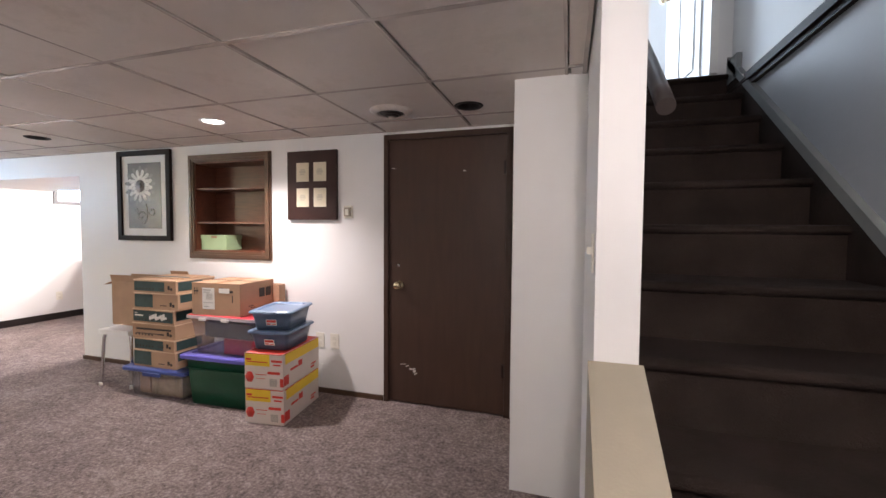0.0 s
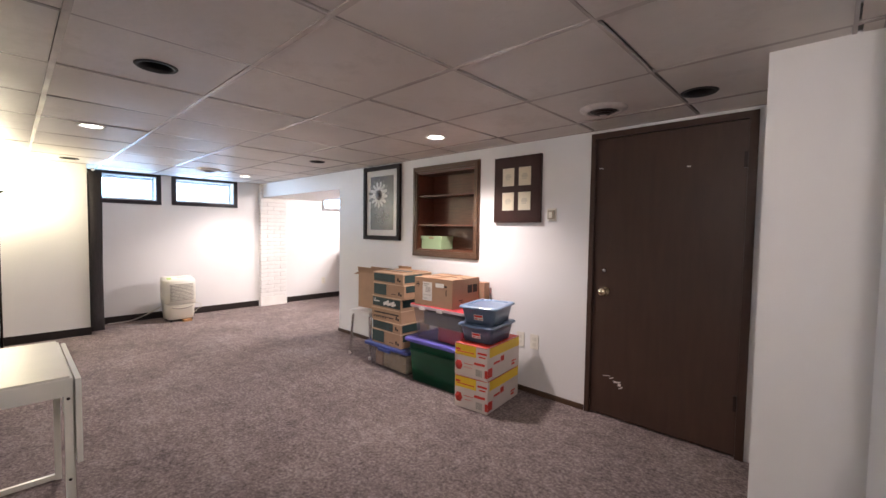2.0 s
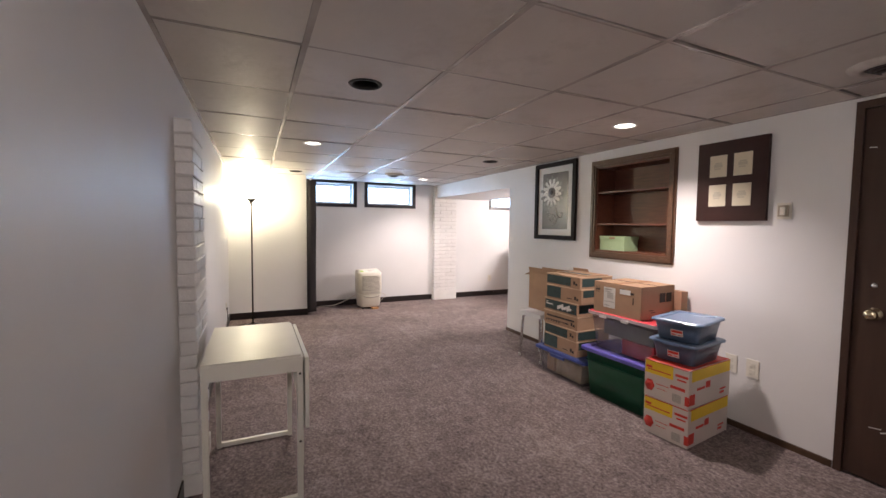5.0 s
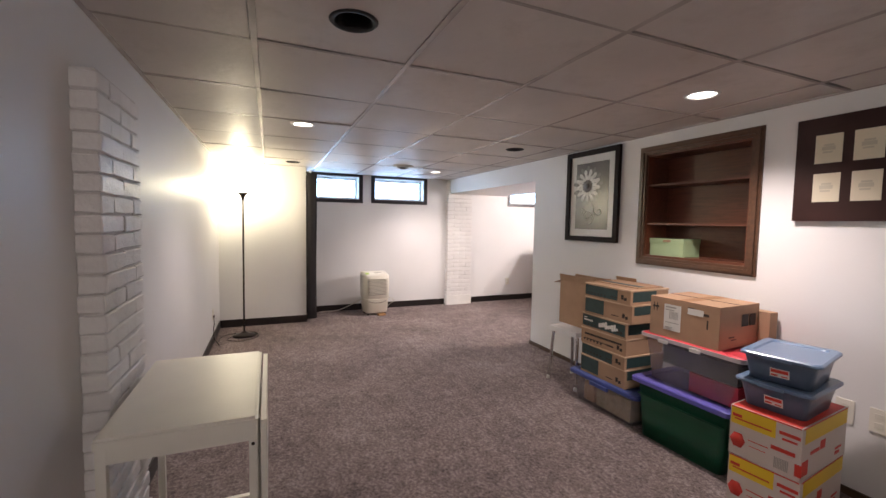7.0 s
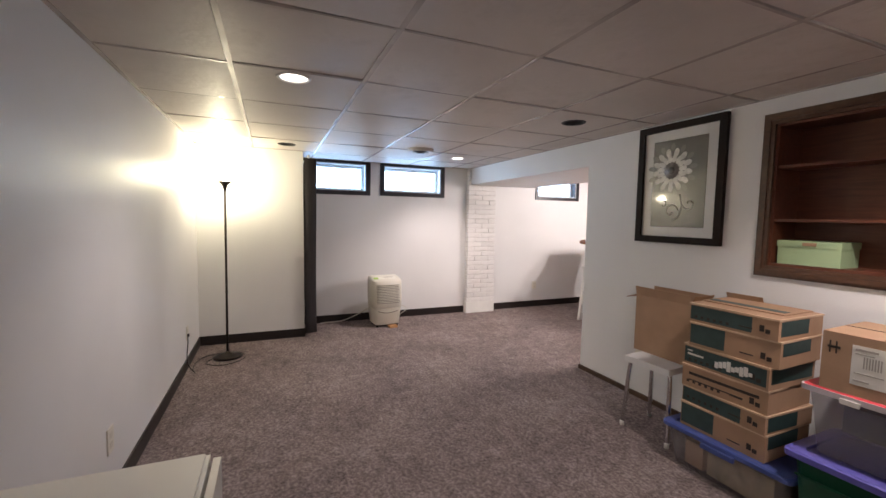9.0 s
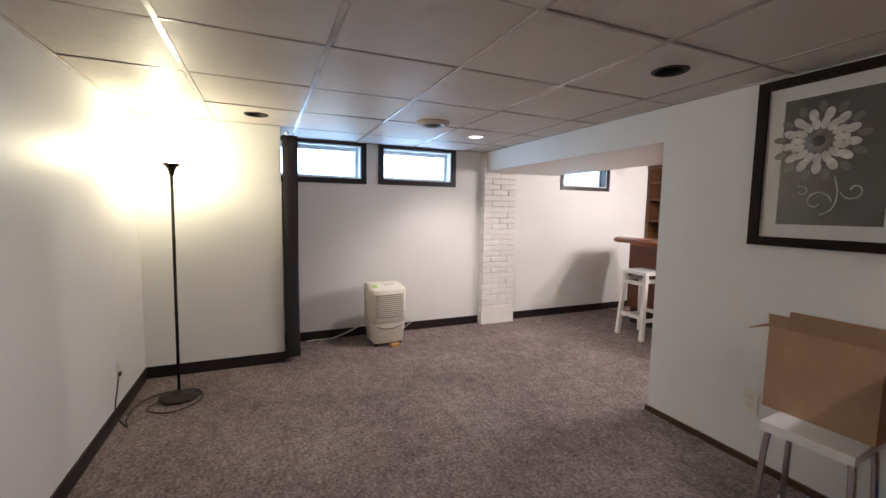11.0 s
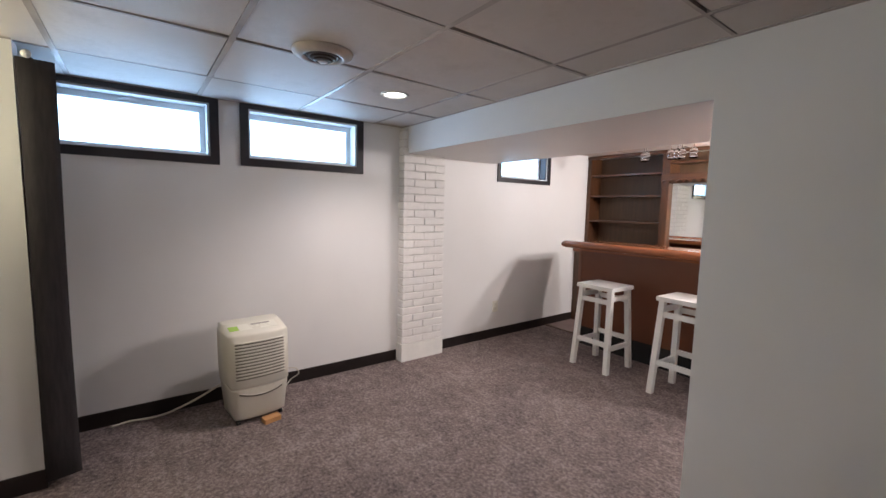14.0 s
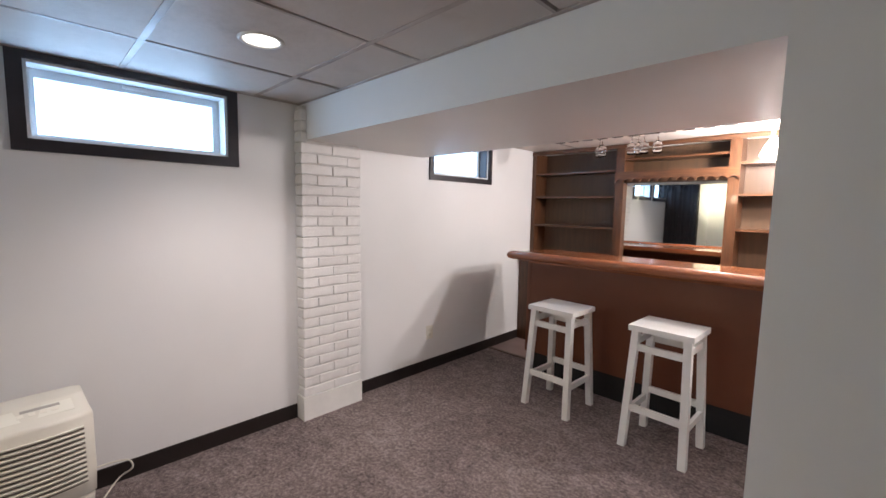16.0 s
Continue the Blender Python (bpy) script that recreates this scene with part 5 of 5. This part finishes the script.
vf = [[bm.verts.new((x, y, z)) for x, z in row] for y in (HF - 0.022, HF - 0.002) for row in (top, bot)]
for i in range(n):
    bm.faces.new((vf[0][i], vf[0][i + 1], vf[1][i + 1], vf[1][i]))
    bm.faces.new((vf[2][i], vf[3][i], vf[3][i + 1], vf[2][i + 1]))
    bm.faces.new((vf[0][i], vf[2][i], vf[2][i + 1], vf[0][i + 1]))
    bm.faces.new((vf[1][i], vf[1][i + 1], vf[3][i + 1], vf[3][i]))
part("valance", bm, BAR_WOOD, hutch, "scalloped wooden valance")
# Added board whose dark colour stands for the shade behind the scallops.
part("valance_shade_board", block(XS[1] + 0.038, XS[2] - 0.038, HF + 0.02, HF + 0.10, 1.664, 1.70), HUTCH_BACK, hutch, "dark board added as the shade behind the valance")
part("mirror", block(-0.425, 0.425, 0, 0.006, 0.90, 1.660), MIRROR, hutch, "large bar mirror, slightly out of square").matrix_local = pose((XS[1] + XS[2]) / 2, HF + 0.05, 0, 0, 0, 0.6)

# bottles shelf lamp
spot = thing("spot_fixture", "white cylindrical spotlight lit over the bar cabinet", "light", pose(-4.83, 5.36, 1.86))
part("canopy", lathe([(0, 0.17), (0.05, 0.168), (0.05, 0.15), (0.01, 0.145), (0.01, 0.06), (0, 0.06)], 24), WHITE_PAINT, spot)
sh = part("shade", lathe([(0.052, -0.070), (0.049, -0.02), (0.040, 0.050), (0.02, 0.075), (0, 0.078)], 28, pose(0, 0, 0, 18, 22)), GLOW_SPOT, spot, "glowing white glass shade")
sh.visible_shadow = False

spot_b = copy_thing(spot, pose(-4.22, 4.95, 1.86))
spot_b["label"] = "white cylindrical spotlight over the far end of the bar"

# glass rack
rack = thing("stemware_rack", "row of dark stemware rack slats under the bar ceiling", "rack")
for i in range(16):
    x = -6.30 + i * 0.125
    part("rack_slat", block(x, x + 0.075, 4.93, 4.99, 1.982, 2.019, 0.002), BLACK, rack)
prof = [(0.032, 0.0), (0.033, -0.002), (0.006, -0.008), (0.0035, -0.02), (0.0035, -0.055), (0.012, -0.062), (0.030, -0.078), (0.037, -0.105), (0.034, -0.135), (0.029, -0.155), (0.0275, -0.155), (0.0325, -0.135), (0.0355, -0.105),
        (0.0285, -0.08), (0.010, -0.065), (0, -0.063)]
first = thing("wine_glass", "clear stemmed glass hanging upside down from the rack", "glass", pose(-5.905, 4.98, 1.990), "hanging glasses")
part("glass", lathe(prof, 24), STEMGLASS, first)
for x, y in ((-5.87, 4.95), (-5.64, 4.95), (-5.60, 4.98), (-5.55, 4.95), (-5.46, 4.97)):
    copy_thing(first, pose(x, y, 1.990))


# ---------------------------------------------------------------- brick pilasters (small pieces last)
def pilaster(name, label, axis, sign, plane, depth, u0, u1, z0, z1, base, clip=None):
    """A painted brick pilaster on a wall: bricks along u, proud of the wall by depth in the direction sign."""
    p = thing(name, label, "pilaster")
    p["kind"] = "structure"

    def to(u, v):
        return (plane + sign * v, u) if axis == "x" else (u, plane + sign * v)

    def box_uv(a, b, v0, v1, c, d, bevel=0.0):
        (xa, ya), (xb, yb) = to(a, v0), to(b, v1)
        return block(min(xa, xb), max(xa, xb), min(ya, yb), max(ya, yb), c, d, bevel)
    part("mortar", box_uv(u0 + 0.010, u1 - 0.010, 0, depth - 0.010, 0, z1), MORTAR, p)
    part("base_block", box_uv(u0 - 0.006, u1 + 0.006, 0, depth + 0.006, 0, base, 0.004), WHITE_PAINT, p, "smooth white base block")
    course, w = 0.0652, u1 - u0
    half = w / 2
    patterns = [[(0, half), (half, w)], [(0, half / 2), (half / 2, half * 1.5), (half * 1.5, w)]]
    protos = {}
    rng = random.Random(len(name) + 3)
    row = 0
    z = base + 0.004
    while z + 0.05 < z1:
        for k, (a, b) in enumerate(patterns[row % 2]):
            a2, b2 = u0 + a + (0.0012 if a > 0 else 0), u0 + b - (0.0012 if b < w else 0)
            if clip and z > clip[0]:
                b2 = min(b2, clip[1])
                if b2 - a2 < 0.01:
                    continue
            key = (round(b2 - a2, 3), rng.randrange(7))
            if key not in protos:
                wb = key[0]
                dims = (depth, wb) if axis == "x" else (wb, depth)
                bm = bm_new()
                cube(bm, 0, dims[0], 0, dims[1], 0, course - 0.0085)
                bmesh.ops.subdivide_edges(bm, edges=[e for e in bm.edges if e.calc_length() > 0.09], cuts=1)
                for v in bm.verts:
                    v.co.z += rng.uniform(-0.0032, 0.0032)
                    v.co.x += rng.uniform(-0.0025, 0.0025)
                    v.co.y += rng.uniform(-0.0025, 0.0025)
                bmesh.ops.bevel(bm, geom=[e for e in bm.edges if e.calc_face_angle(0) > 0.8], offset=0.004, segments=1, affect="EDGES")
                protos[key] = mesh_from("brick", bm, BRICK)
            x, y = to(a2, 0)
            if sign < 0:
                x, y = to(a2, depth)
            ob = new("brick", protos[key])
            ob.parent = p
            jx, jy = rng.uniform(-0.004, 0.003), rng.uniform(-0.004, 0.003)
            ob.location = (x + (jx if axis == "x" else 0), y + (jy if axis == "y" else 0), z)
        z += course
        row += 1
    return p


pilaster("pilaster_west", "white painted brick pilaster with a smooth base under the soffit", "x", 1, XF, 0.09, 2.840, 3.270, 0, 2.0, 0.155, (SOFFIT - 0.04, YR + 0.004))
pilaster("pilaster_south", "white painted brick pilaster standing proud of the long wall", "y", 1, YL, 0.075, -2.855, -2.415, 0, 1.80, 0.10)
